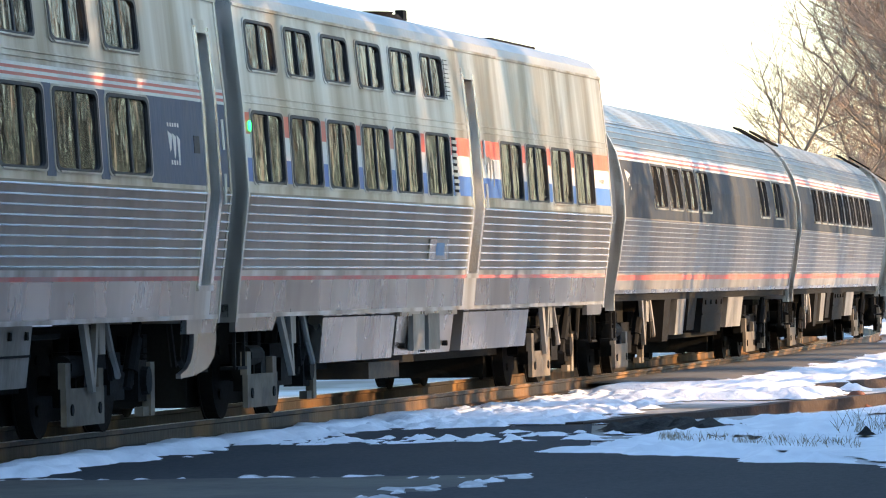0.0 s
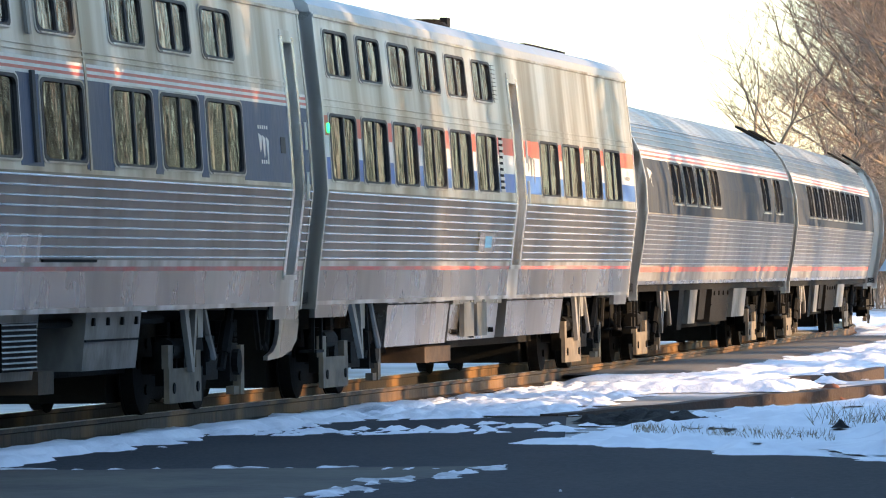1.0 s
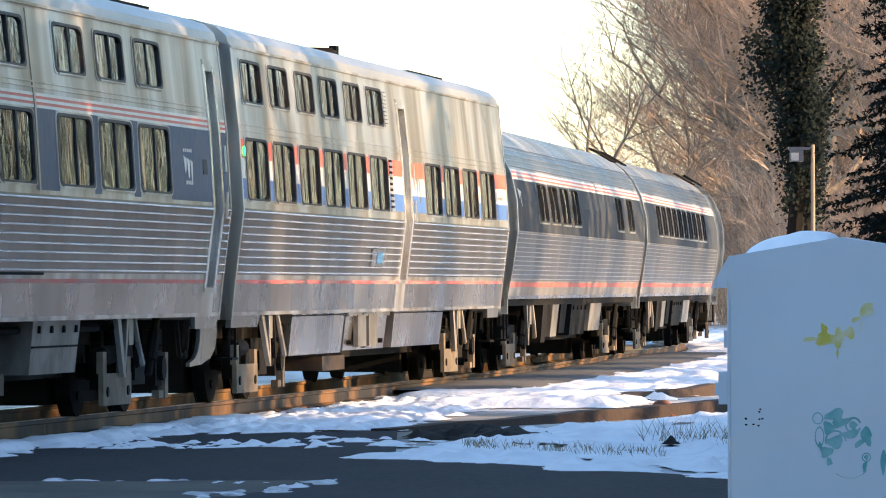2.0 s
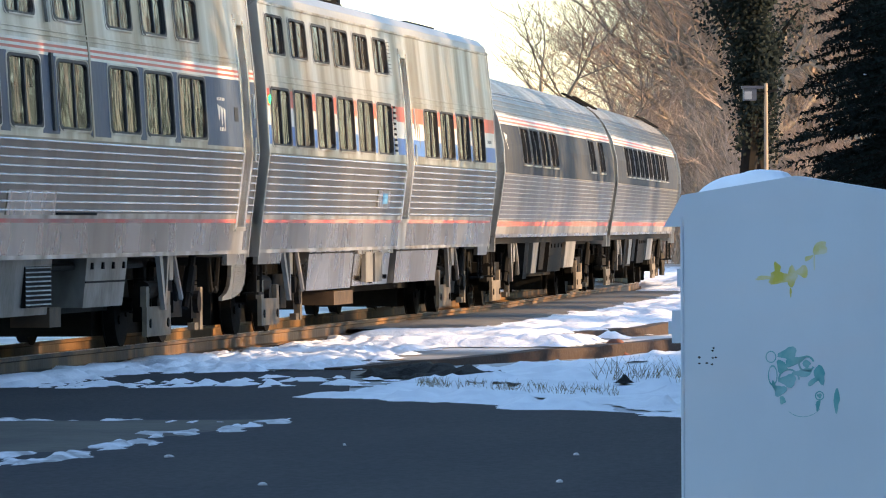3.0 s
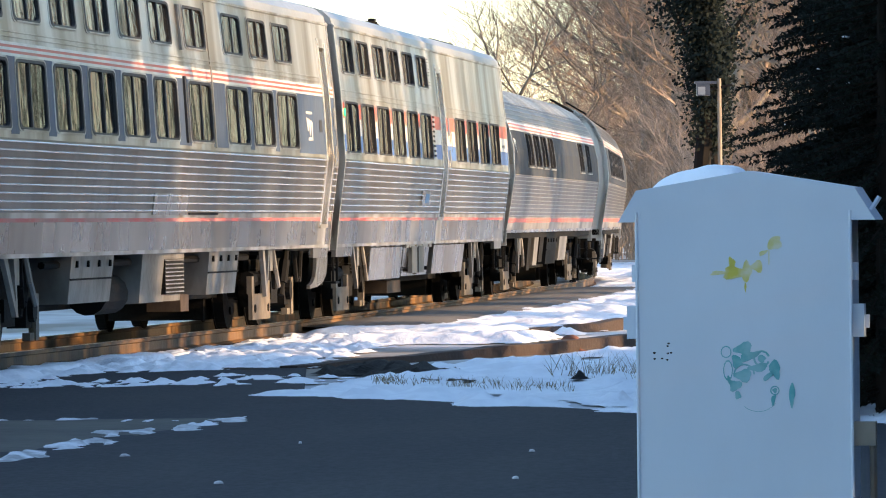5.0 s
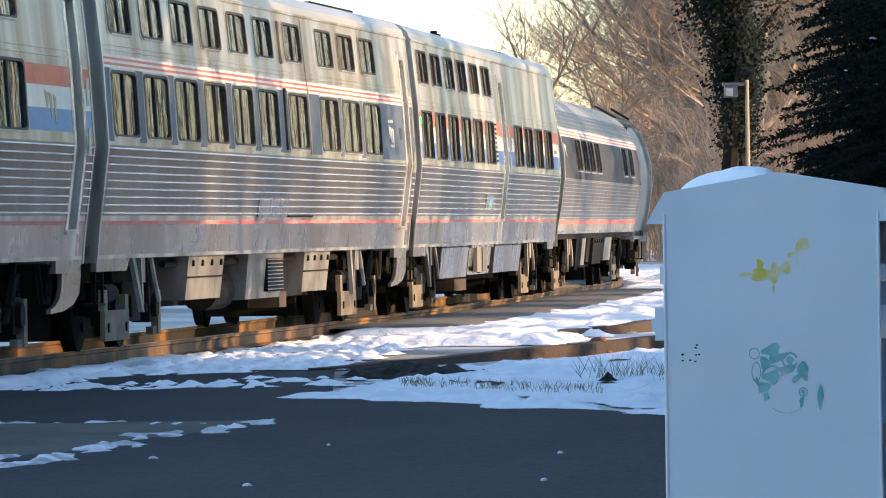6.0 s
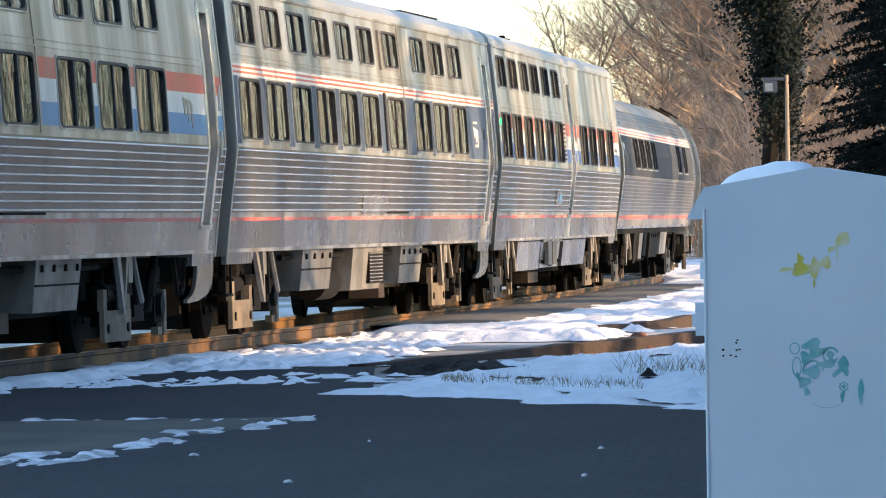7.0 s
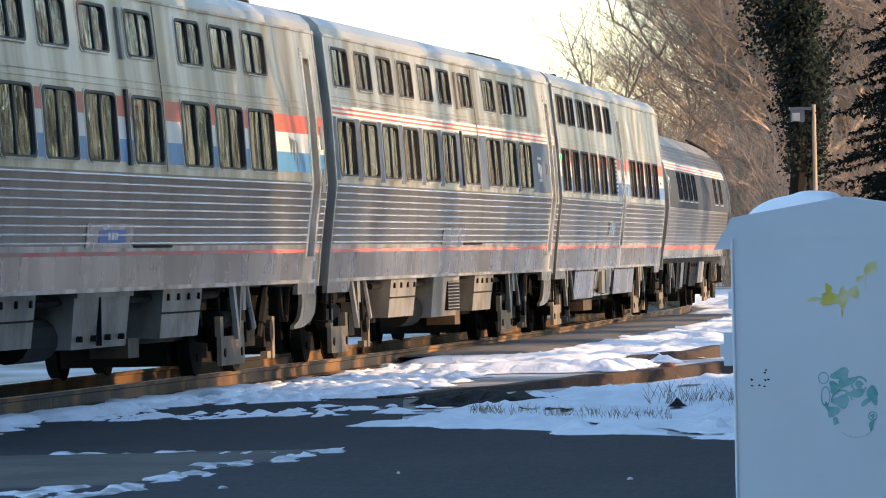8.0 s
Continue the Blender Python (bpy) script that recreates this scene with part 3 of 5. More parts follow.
def motif(shell, x, z, size, out=0.006):
    """A plain three-bladed mark."""
    g = Geo()
    for k in range(3):
        w = size * (0.34 - 0.05 * k)
        x0 = x + k * size * 0.36
        zt, zb = z - k * size * 0.03, z - size * (0.34 + 0.10 * k)
        g.slab([shell.at(x0 + w * 0.4, zb, out), shell.at(x0 + w * 0.7, zb + 0.05 * size, out), shell.at(x0 + w, zt - 0.06 * size, out), shell.at(x0, zt, out)], (0, 0.01, 0))
    return g


def bars(car, name, mat, shell, x, z, n, h=0.05, wide=0.06, gap=0.05, out=0.006):
    """Plain bars in place of small lettering."""
    for k in range(n):
        part(name, shell.plate(Geo(), x + k * (wide + gap), x + k * (wide + gap) + wide, z, z + h, out, 0.01), mat, car)


def car_end(car, shell, x, out, top, mat):
    """The end wall, its dark diaphragm, buffers, steps and jumper cables. out is +1 at the front end."""
    zs = [z for z in np.linspace(0.95, min(top - 0.35, shell.z[-1]), 10)]
    pts = [(-float(np.interp(z, shell.z, shell.w)), z) for z in zs]
    full = pts + [(-0.9, top - 0.16), (0, top - 0.03), (0.9, top - 0.16)] + [(-y, z) for y, z in reversed(pts)]
    part("end_wall", Geo().extrude_x(full, x - 0.05 if out > 0 else x, x if out > 0 else x + 0.05), mat, car)
    dia = Geo()
    for k in range(4):
        a = x + out * (0.01 + 0.075 * k)
        b = a + out * 0.055
        lo, hi = min(a, b), max(a, b)
        ring = 0.04 if k % 2 else 0.0
        dia.box(lo, hi, -1.05 + ring, -0.55, 1.0, top - 0.42 - ring).box(lo, hi, 0.55, 1.05 - ring, 1.0, top - 0.42 - ring).box(lo, hi, -1.05 + ring, 1.05 - ring, top - 0.62, top - 0.42 - ring)
    part("diaphragm", dia, RUBBER, car, "black folded rubber gangway bellows")
    part("coupler", Geo().box(min(x, x + out * 0.36), max(x, x + out * 0.36), -0.16, 0.16, 0.72, 1.0), DARK, car)
    part("cable", Geo().tube((x, -0.95, 0.95), (x + out * 0.2, -0.95, 0.55), 0.03).tube((x + out * 0.2, -0.95, 0.55), (x + out * 0.36, -0.95, 0.62), 0.03), DARK, car)
    part("step", Geo().box(x - out * 0.55 - 0.22, x - out * 0.55 + 0.22, -1.38, -1.2, 0.50, 0.53).box(x - out * 0.55 - 0.24, x - out * 0.55 - 0.21, -1.36, -1.33, 0.5, 0.95).box(x - out * 0.55 + 0.21, x - out * 0.55 + 0.24, -1.36, -1.33, 0.5, 0.95), DARK, car, "hanging steel step")


def doorway(car, shell, x0, x1, z0, z1):
    """A recessed side door with window, posts, handle and grab rails."""
    d = part("door", shell.plate(Geo(), x0, x1, z0, z1, -0.13, 0.04), DOOR, car, "recessed grey steel vestibule door")
    part("door_window", shell.plate(Geo(), x0 + 0.2, x1 - 0.15, z0 + 1.15, z1 - 0.25, -0.12, 0.02), GLASS, d)
    part("door_handle", Geo().tube(shell.at(x0 + 0.1, z0 + 0.9, -0.10), shell.at(x0 + 0.1, z0 + 1.05, -0.10), 0.02), STEEL, d)
    for x in (x0 - 0.035, x1 - 0.015):
        part("door_post", shell.plate(Geo(), x - 0.03, x + 0.085, z0 - 0.03, z1 + 0.06, 0.02, 0.14), RIB, d, "bright steel door post")
    part("door_head", shell.plate(Geo(), x0 - 0.035, x1 + 0.035, z1 + 0.0, z1 + 0.12, 0.016, 0.1), STEEL, d)
    part("door_sill", shell.plate(Geo(), x0 - 0.06, x1 + 0.06, z0 - 0.05, z0, 0.03, 0.2), STEEL, d)
    for z in (z0 + 0.75, z0 + 1.25):
        part("grab_rail", Geo().tube(shell.at(x1 + 0.09, z, 0.05), shell.at(x1 + 0.09, z + 0.28, 0.05), 0.016), STEEL, d)


def fluting(car, shell, x0, x1, z0, z1, n, gaps, mat=RIB, size=0.02):
    """Horizontal pressed ribs, broken where hatches and doors interrupt them."""
    spans, a = [], x0
    for g0, g1 in sorted(gaps):
        if g0 > a:
            spans.append((a, g0))
        a = max(a, g1)
    spans.append((a, x1))
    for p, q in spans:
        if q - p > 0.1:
            # dark backing plate carries the painted groove shade
            part("fluted_panel", shell.plate(Geo(), p, q, z0 - size * 1.2, z1 + size * 1.2, 0.0035, 0.01), GROOVE, car, "darkened steel panel, groove shade between the ribs")
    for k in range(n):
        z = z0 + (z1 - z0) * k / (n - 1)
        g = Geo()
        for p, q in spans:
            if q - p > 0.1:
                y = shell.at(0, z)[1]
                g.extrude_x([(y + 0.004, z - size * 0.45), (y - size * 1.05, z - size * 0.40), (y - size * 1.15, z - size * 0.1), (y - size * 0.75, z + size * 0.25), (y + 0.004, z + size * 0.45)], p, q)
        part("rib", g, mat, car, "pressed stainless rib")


def tall_roof(car, x0, x1):
    arc = [(-1.41, 3.95), (-1.38, 4.06), (-1.27, 4.16), (-1.0, 4.245), (-0.5, 4.305), (0, 4.32)]
    prof = arc + [(-y, z) for y, z in reversed(arc[:-1])] + [(1.33, 3.9), (-1.33, 3.9)]
    part("roof", Geo().extrude_x(prof, x0, x1), STEEL_ROOF, car, "rounded silver roof", smooth=False)
    part("gutter", Geo().box(x0, x1, -1.435, -1.405, 3.93, 3.96), STEEL, car)


PITCH = 25.91


def stripes(car, shell, x0, x1, bands, windows, extra=()):
    """Painted bands, left out where a window or a doorway is."""
    cuts = sorted([(a - 0.008, b + 0.008) for a, b in windows] + list(extra))
    for name, mat, z0, z1, label in bands:
        a = x0
        for c0, c1 in cuts + [(x1, x1)]:
            if c0 - a > 0.01:
                part(name, shell.plate(Geo(), a, c0, z0, z1, 0.003, 0.008), mat, car, label)
            a = max(a, c1)


def sleeping_car(label, livery, upper, lower, door, x0, x1, diner=False):
    """A tall stainless sleeping car with two rows of windows."""
    shell = Shell(SIDE)
    car = thing("dining_car" if diner else "sleeping_car", label, "train car", "cars of the train")
    holes = [(a, b, 3.345, 3.815) for a, b in upper] + [(a, b, 2.265, 2.945) for a, b in lower] + [(door[0], door[1], 1.40 if diner else 1.30, 3.62)]
    part("side_wall", shell.wall(x0, x1, 1.0, 3.95, holes), STEEL, car, "streaked stainless side wall")
    part("far_wall", Geo().extrude_x([(float(np.interp(z, *SIDE)) - 0.06, z) for z in (1.0, 1.35, 2.15, 3.0, 3.95)] + [(float(np.interp(z, *SIDE)), z) for z in (3.95, 3.0, 2.15, 1.35, 1.0)], x0, x1), STEEL, car)
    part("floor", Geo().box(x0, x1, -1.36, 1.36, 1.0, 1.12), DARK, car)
    # near-black sheet standing in for the unlit interior behind the windows
    part("dark_inner_sheet", Geo().box(x0 + 0.3, x1 - 0.3, -0.9, -0.85, 1.2, 3.9), DARK, car)
    tall_roof(car, x0, x1)
    for a, b in upper:
        window(car, shell, a, b, 3.345, 3.815)
    for a, b in lower:
        window(car, shell, a, b, 2.265, 2.945)
    doorway(car, shell, door[0], door[1], 1.40 if diner else 1.30, 3.62)
    fluting(car, shell, x0 + 0.08, x1 - 0.08, 1.47, 2.14, 9, [(door[0] - 0.1, door[1] + 0.1)], size=0.025)
    for z in (3.02, 3.09) if livery == "bands" else (3.16, 3.21):
        part("moulding", shell.plate(Geo(), x0, door[0] - 0.05, z, z + 0.018, 0.012, 0.02) if door[0] > 5 else shell.plate(shell.plate(Geo(), x0, door[0] - 0.05, z, z + 0.018, 0.012, 0.02), door[1] + 0.05, x1, z, z + 0.018, 0.012, 0.02), STEEL, car)
    for a, b in ((x0 + 0.08, door[0] - 0.1), (door[1] + 0.1, x1 - 0.08)):
        if b - a > 0.3:
            part("lower_panel", shell.plate(Geo(), a, b, 1.032, 1.345, 0.002, 0.01), SKIRT, car, "dull streaked lower side panel")
    part("skirt_edge", shell.plate(Geo(), x0, x1, 0.99, 1.03, 0.008, 0.05), STEEL, car)
    gap = [(door[0] - 0.05, door[1] + 0.05)]
    stripes(car, shell, x0 + 0.02, x1 - 0.02, [("red_line", FADED_RED, 1.345, 1.385, "thin worn red line")], [], gap)
    if livery == "bands":
        blue = BLUE if diner else SKYBLUE
        stripes(car, shell, x0 + 0.05, x1 - 0.05, [("red_band", RED, 2.725, 2.93, "red painted band"), ("white_band", WHITE, 2.50, 2.725, "white painted band"), ("blue_band", blue, 2.275, 2.50, "blue painted band")], lower, gap)
    else:
        stripes(car, shell, x0 + 0.05, x1 - 0.05, [("blue_band", NAVY, 2.21, 2.975, "dull slate-blue painted band")], lower, gap)
        stripes(car, shell, x0 + 0.02, x1 - 0.02, [("white_line", WHITE, 2.975 + 0.056 * k, 3.004 + 0.056 * k, "thin white line") for k in range(3)] + [("red_stripe", RED, 3.004 + 0.056 * k, 3.031 + 0.056 * k, "thin red line") for k in range(2)], [], gap)
    # the ends
    for x, out in ((x0, -1), (x1, 1)):
        car_end(car, shell, x, out, 4.32, STEEL)
        part("corner_post", shell.plate(Geo(), min(x, x - out * 0.07), max(x, x - out * 0.07), 0.95, 3.98, 0.012, 0.12), STEEL, car, "bright steel corner post")
    # low body panels over the bogies
    for a, b in ((x0, x0 + 2.1), (x1 - 1.5, x1)):
        part("apron", Geo().hexa([(a + 0.02, -1.42, 0.86), (b - 0.25, -1.42, 0.86), (b - 0.25, -1.36, 0.86), (a + 0.02, -1.36, 0.86), (a, -1.427, 1.02), (b, -1.427, 1.02), (b, -1.37, 1.02), (a, -1.37, 1.02)]), SKIRT, car)
    if not diner:
        outer = [(x1 - 0.02, 1.02), (x1 - 0.03, 0.80), (x1 - 0.14, 0.64), (x1 - 0.45, 0.54), (x1 - 1.0, 0.48), (x1 - 1.7, 0.46)]
        inner = [(x1 - 1.05, 1.02), (x1 - 1.06, 0.86), (x1 - 1.10, 0.72), (x1 - 1.22, 0.61), (x1 - 1.42, 0.54), (x1 - 1.7, 0.50)]
        g = Geo()
        for (ax, az), (bx, bz), (cx, cz), (dx, dz) in zip(inner, outer, outer[1:], inner[1:]):
            g.slab([(ax, -1.405, az), (bx, -1.405, bz), (cx, -1.405, cz), (dx, -1.405, dz)], (0, 0.045, 0))
        part("end_fairing", g, SKIRT, car, "curved steel fairing below the door")
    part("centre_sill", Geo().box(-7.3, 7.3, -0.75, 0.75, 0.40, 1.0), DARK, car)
    for x in (-PIVOT, PIVOT):
        bogie(car, x, True)
    hangers(car, -PIVOT - 1.0, 0.75)
    hangers(car, PIVOT - 1.9, 0.4)
    return car, shell


UP_A = [(-12.14 + 1.992 * k, -10.68 + 1.992 * k) for k in range(6)]
LOW_A = [(-12.28 + 1.98 * k, -10.68 + 1.98 * k) for k in range(6)] + [(2.86 + 2.02 * k, 4.5 + 2.02 * k) for k in range(4)]
UP_C = [(-12.1 + 2.045 * k, -10.65 + 2.045 * k) for k in range(6)] + [(0.55, 2.02)] + [(3.4 + 2.07 * k, 4.88 + 2.07 * k) for k in range(3)]
LOW_C = [(-12.25 + 2.05 * k, -10.65 + 2.05 * k) for k in range(6)] + [(0.45, 2.1)] + [(3.22 + 2.08 * k, 4.95 + 2.08 * k) for k in range(3)]

TRAIN = []
diner, shell = sleeping_car("stainless dining car with red, white and blue bands", "bands", UP_A, LOW_A, (0.62, 1.32), -12.66, 12.05, True)
for z0, z1 in ((3.35, 3.8), (2.27, 2.93)):
    louvre = part("louvre", shell.plate(Geo(), -0.6, -0.3, z0, z1, 0.004, 0.03), DARK, diner)
    for k in range(9):
        part("slat", shell.plate(Geo(), -0.6, -0.3, z0 + (z1 - z0) * k / 9, z0 + (z1 - z0) * k / 9 + 0.04, 0.016, 0.02), STEEL, louvre)
part("vent_hood", Geo().box(1.8, 3.6, -0.3, 0.3, 4.3, 4.345).tube((2.1, 0, 4.34), (2.1, 0, 4.46), 0.3, 0.42, 16).tube((3.1, 0, 4.34), (3.1, 0, 4.47), 0.42, 0.3, 16), DARK, diner, "dark roof exhaust hoods")
part("antenna", Geo().box(4.9, 5.15, -0.05, 0.05, 4.3, 4.6), DARK, diner)
part("roof_hatch", Geo().box(7.5, 11.2, -0.7, -0.1, 4.27, 4.345), DARK, diner, "low dark roof hatch")
part("marker_lamp", Geo().tube(shell.at(-12.38, 2.80, 0.02), shell.at(-12.38, 2.80, -0.02), 0.05, 0.05, 12), glow("green_light", (0.02, 0.8, 0.12), 1.6), diner, "small glowing green marker lamp")
sign = part("notice_plate", shell.plate(Geo(), -2.2, -0.95, 1.56, 1.78, 0.026, 0.03), SKIRT, diner, "dull grey metal plate")
part("notice_field", shell.plate(Geo(), -1.75, -1.25, 1.6, 1.74, 0.03, 0.01), SKYBLUE, sign)
bars(diner, "number_bar", GREY_BOX, shell, 11.0, 2.56, 5)
part("mark", motif(shell, 1.7, 2.78, 0.7), GREY_BOX, diner, "plain bladed emblem")
equipment(diner, -7.75, -3.45, 0.50, 1.02, "skirt", SKIRT)
equipment(diner, -3.35, 0.4, 0.52, 1.0, "split", SKIRT)
equipment(diner, 1.1, 6.05, 0.52, 1.02, "skirt", SKIRT)
for x in (-2.6, -1.6):
    part("access_panel", Geo().box(x, x + 0.75, -1.40, -1.34, 0.56, 0.96), GREY_BOX, diner)
# added box in place of the sunlit rail glimpsed under the car
part("orange_glimpse_box", Geo().box(-4.3, -2.4, -1.2, -0.6, 0.28, 0.46), SUNLIT_BROWN, diner, "low brown box added for sunlit orange at rail level")
TRAIN.append((diner, 0.0))

second, shell = sleeping_car("stainless sleeping car with slate-blue band and red lines", "lines", UP_C, LOW_C, (11.55, 12.1), -12.68, 12.66)
third, _ = sleeping_car("stainless sleeping car with red, white and light blue bands", "bands", UP_C, LOW_C, (11.55, 12.1), -12.68, 12.66)
for c in (second, third):
    equipment(c, -6.3, -3.7, 0.49, 1.0, "hinged")
    equipment(c, -1.85, 1.05, 0.44, 1.0, "louvre" if c is second else "split")
    equipment(c, 2.9, 5.2, 0.48, 1.0, "hinged")
    part("air_tank", Geo().tube((-3.4, -1.0, 0.55), (-2.0, -1.0, 0.55), 0.22, 0.22, 14), DARK, c)
    part("pipe", Geo().tube((-7.2, -1.2, 0.9), (6.8, -1.2, 0.9), 0.04), DARK, c)
    # another added box for sunlit orange near the rail
    part("orange_glimpse_box", Geo().box(1.7, 2.3, -1.2, -0.8, 0.3, 0.5), SUNLIT_BROWN, c, "low brown box added for sunlit orange at rail level")
    part("rain_strip", shell.plate(Geo(), 2.2, 2.28, 2.2, 3.9, 0.012, 0.02), STEEL, c)
    part("pipe_cover", shell.plate(Geo(), 0.08, 0.2, 2.24, 3.0, 0.03, 0.03), RUBBER, c)
    part("pipe_cover", shell.plate(Geo(), 0.12, 0.24, 3.3, 3.82, 0.03, 0.03), GREY_BOX, c)
    part("hatch", shell.plate(Geo(), -1.9, 0.5, 1.42, 1.66, 0.02, 0.03), SKIRT, c, "flat steel hatch among the ribs")
    part("grille", shell.plate(Geo(), 0.65, 2.75, 1.42, 1.445, 0.022, 0.02), DARK, c)
    part("roof_vent", Geo().box(8.0, 12.2, -0.75, -0.2, 4.25, 4.335), DARK, c, "dark low roof unit")
part("emblem", motif(shell, 9.9, 2.68, 0.55), WHITE, second, "plain pale bladed emblem")
bars(second, "emblem_bar", WHITE, shell, 9.9, 2.72, 5, 0.035)
part("emblem", motif(shell, 10.1, 2.68, 0.62), SKIRT, third, "plain grey bladed emblem")
bars(second, "number_bar", WHITE, shell, 10.0, 2.38, 4, 0.04)
part("notice_plate", shell.plate(Geo(), -1.3, 0.1, 1.46, 1.60, 0.026, 0.03), BLUE, third, "blue notice plate")
bars(third, "notice_bar", WHITE, shell, -0.85, 1.50, 3, 0.07, 0.12, 0.07, 0.03)
part("small_panel", shell.plate(Geo(), 11.05, 11.3, 2.5, 2.66, 0.008, 0.01), RUBBER, second)
TRAIN += [(second, -PITCH), (third, -2 * PITCH)]


def round_car(label, windows, x0, x1):
    """A low, round-sided ribbed coach."""
    shell = Shell(ROUND)
    car = thing("passenger_coach", label, "train car", "cars of the train")
    holes = [(a, b, 2.30, 2.90) for a, b in windows]
    part("side_wall", shell.wall(x0, x1, 1.12, 3.5, holes), COACH_STEEL, car, "ribbed rounded stainless side")
    part("far_wall", Geo().box(x0, x1, 1.36, 1.42, 1.0, 3.3), STEEL, car)
    part("floor", Geo().box(x0, x1, -1.38, 1.38, 1.02, 1.14), DARK, car)
    # the coach's unlit interior, again put in as a near-black sheet
    part("dark_inner_sheet", Geo().box(x0 + 0.3, x1 - 0.3, -0.9, -0.85, 1.2, 3.4), DARK, car)
    arc = [(-1.17, 3.5), (-1.0, 3.63), (-0.75, 3.755), (-0.4, 3.84), (0, 3.87)]
    ridge = []
    for (ya, za), (yb, zb) in zip(arc, arc[1:]):
        for k in range(3):
            u = k / 3
            ridge += [(ya + (yb - ya) * u, za + (zb - za) * u), (ya + (yb - ya) * (u + 0.1), za + (zb - za) * (u + 0.1) + 0.014), (ya + (yb - ya) * (u + 0.2), za + (zb - za) * (u + 0.2))]
    prof = ridge + [(0, 3.87)] + [(-y, z) for y, z in reversed(arc[:-1])] + [(1.3, 3.3), (-1.25, 3.42)]
    part("roof", Geo().extrude_x(prof, x0, x1), COACH_STEEL, car, "ribbed silver roof")
    for a, b in windows:
        window(car, shell, a, b, 2.30, 2.90)
    fluting(car, shell, x0 + 0.1, x1 - 0.1, 1.42, 2.10, 11, [], COACH_RIB, 0.017)
    fluting(car, shell, x0 + 0.1, x1 - 0.1, 3.12, 3.46, 5, [], COACH_RIB, 0.016)
    stripes(car, shell, x0 + 0.05, x1 - 0.05, [("blue_band", COACH_BAND, 2.14, 2.28, "dull grey-blue painted band")], [])
    stripes(car, shell, x0 + 0.05, x1 - 0.05, [("blue_band", COACH_BAND, 2.28, 2.91, "dull grey-blue painted band")], windows)
    stripes(car, shell, x0 + 0.05, x1 - 0.05, [("white_line", WHITE, 2.91 + 0.062 * k, 2.940 + 0.062 * k, "thin worn pale line") for k in range(3)] + [("red_stripe", RED, 2.940 + 0.062 * k, 2.972 + 0.062 * k, "thin red line") for k in range(2)] + [("red_line", RED, 1.30, 1.37, "red line along the sill")], [])
    part("sill_edge", shell.plate(Geo(), x0, x1, 1.12, 1.17, 0.02, 0.06), SKIRT, car, "dull steel lower edge")
    for x, out in ((x0, -1), (x1, 1)):
        car_end(car, shell, x, out, 3.85, STEEL)
        part("corner_post", shell.plate(Geo(), min(x, x - out * 0.09), max(x, x - out * 0.09), 0.9, 3.4, 0.014, 0.12), STEEL, car, "bright steel corner post")
    for k in range(3):
        part("roof_rail", Geo().tube((x0 + 0.5 + 0.5 * k, -1.1, 3.62), (x0 + 0.25 + 0.5 * k, -0.7, 3.86), 0.018), DARK, car)
        part("roof_rail", Geo().tube((x1 - 0.5 - 0.5 * k, -1.1, 3.62), (x1 - 0.75 - 0.5 * k, -0.7, 3.86), 0.018), DARK, car)
    for a, b, z, st in ((-5.9, -5.1, 0.42, ""), (-4.2, -3.0, 0.5, ""), (-2.6, -1.5, 0.55, ""), (-0.6, 2.4, 0.5, "hinged"), (3.2, 5.6, 0.55, "")):
        equipment(car, a, b, z, 1.05, st, GREY_BOX if a in (-4.2, 3.2) else DARK)
    part("centre_sill", Geo().box(-7.3, 7.3, -0.75, 0.75, 0.40, 1.05), DARK, car)
    for x in (-PIVOT, PIVOT):
        bogie(car, x, False)
    hangers(car, -PIVOT + 0.3, 0.5)
    return car, shell


WIN_1 = [(-9.0 + 2.0 * k, -7.35 + 2.0 * k) for k in range(4)] + [(6.4, 7.9), (8.9, 10.4)]
WIN_2 = [(-9.2 + 1.78 * k, -7.75 + 1.78 * k) for k in range(10)]
first, shell = round_car("round-sided ribbed stainless coach with few windows", WIN_1, -12.75, 12.75)
part("emblem", motif(shell, -12.2, 2.78, 0.5), WHITE, first, "plain pale bladed emblem")
ahead, _ = round_car("round-sided ribbed stainless coach with many windows", WIN_2, -12.75, 12.75)
front, _ = round_car("round-sided ribbed stainless coach with many windows", WIN_2, -12.75, 12.75)
TRAIN += [(first, PITCH - 0.25), (ahead, 2 * PITCH + 0.5), (front, 3 * PITCH + 0.5)]


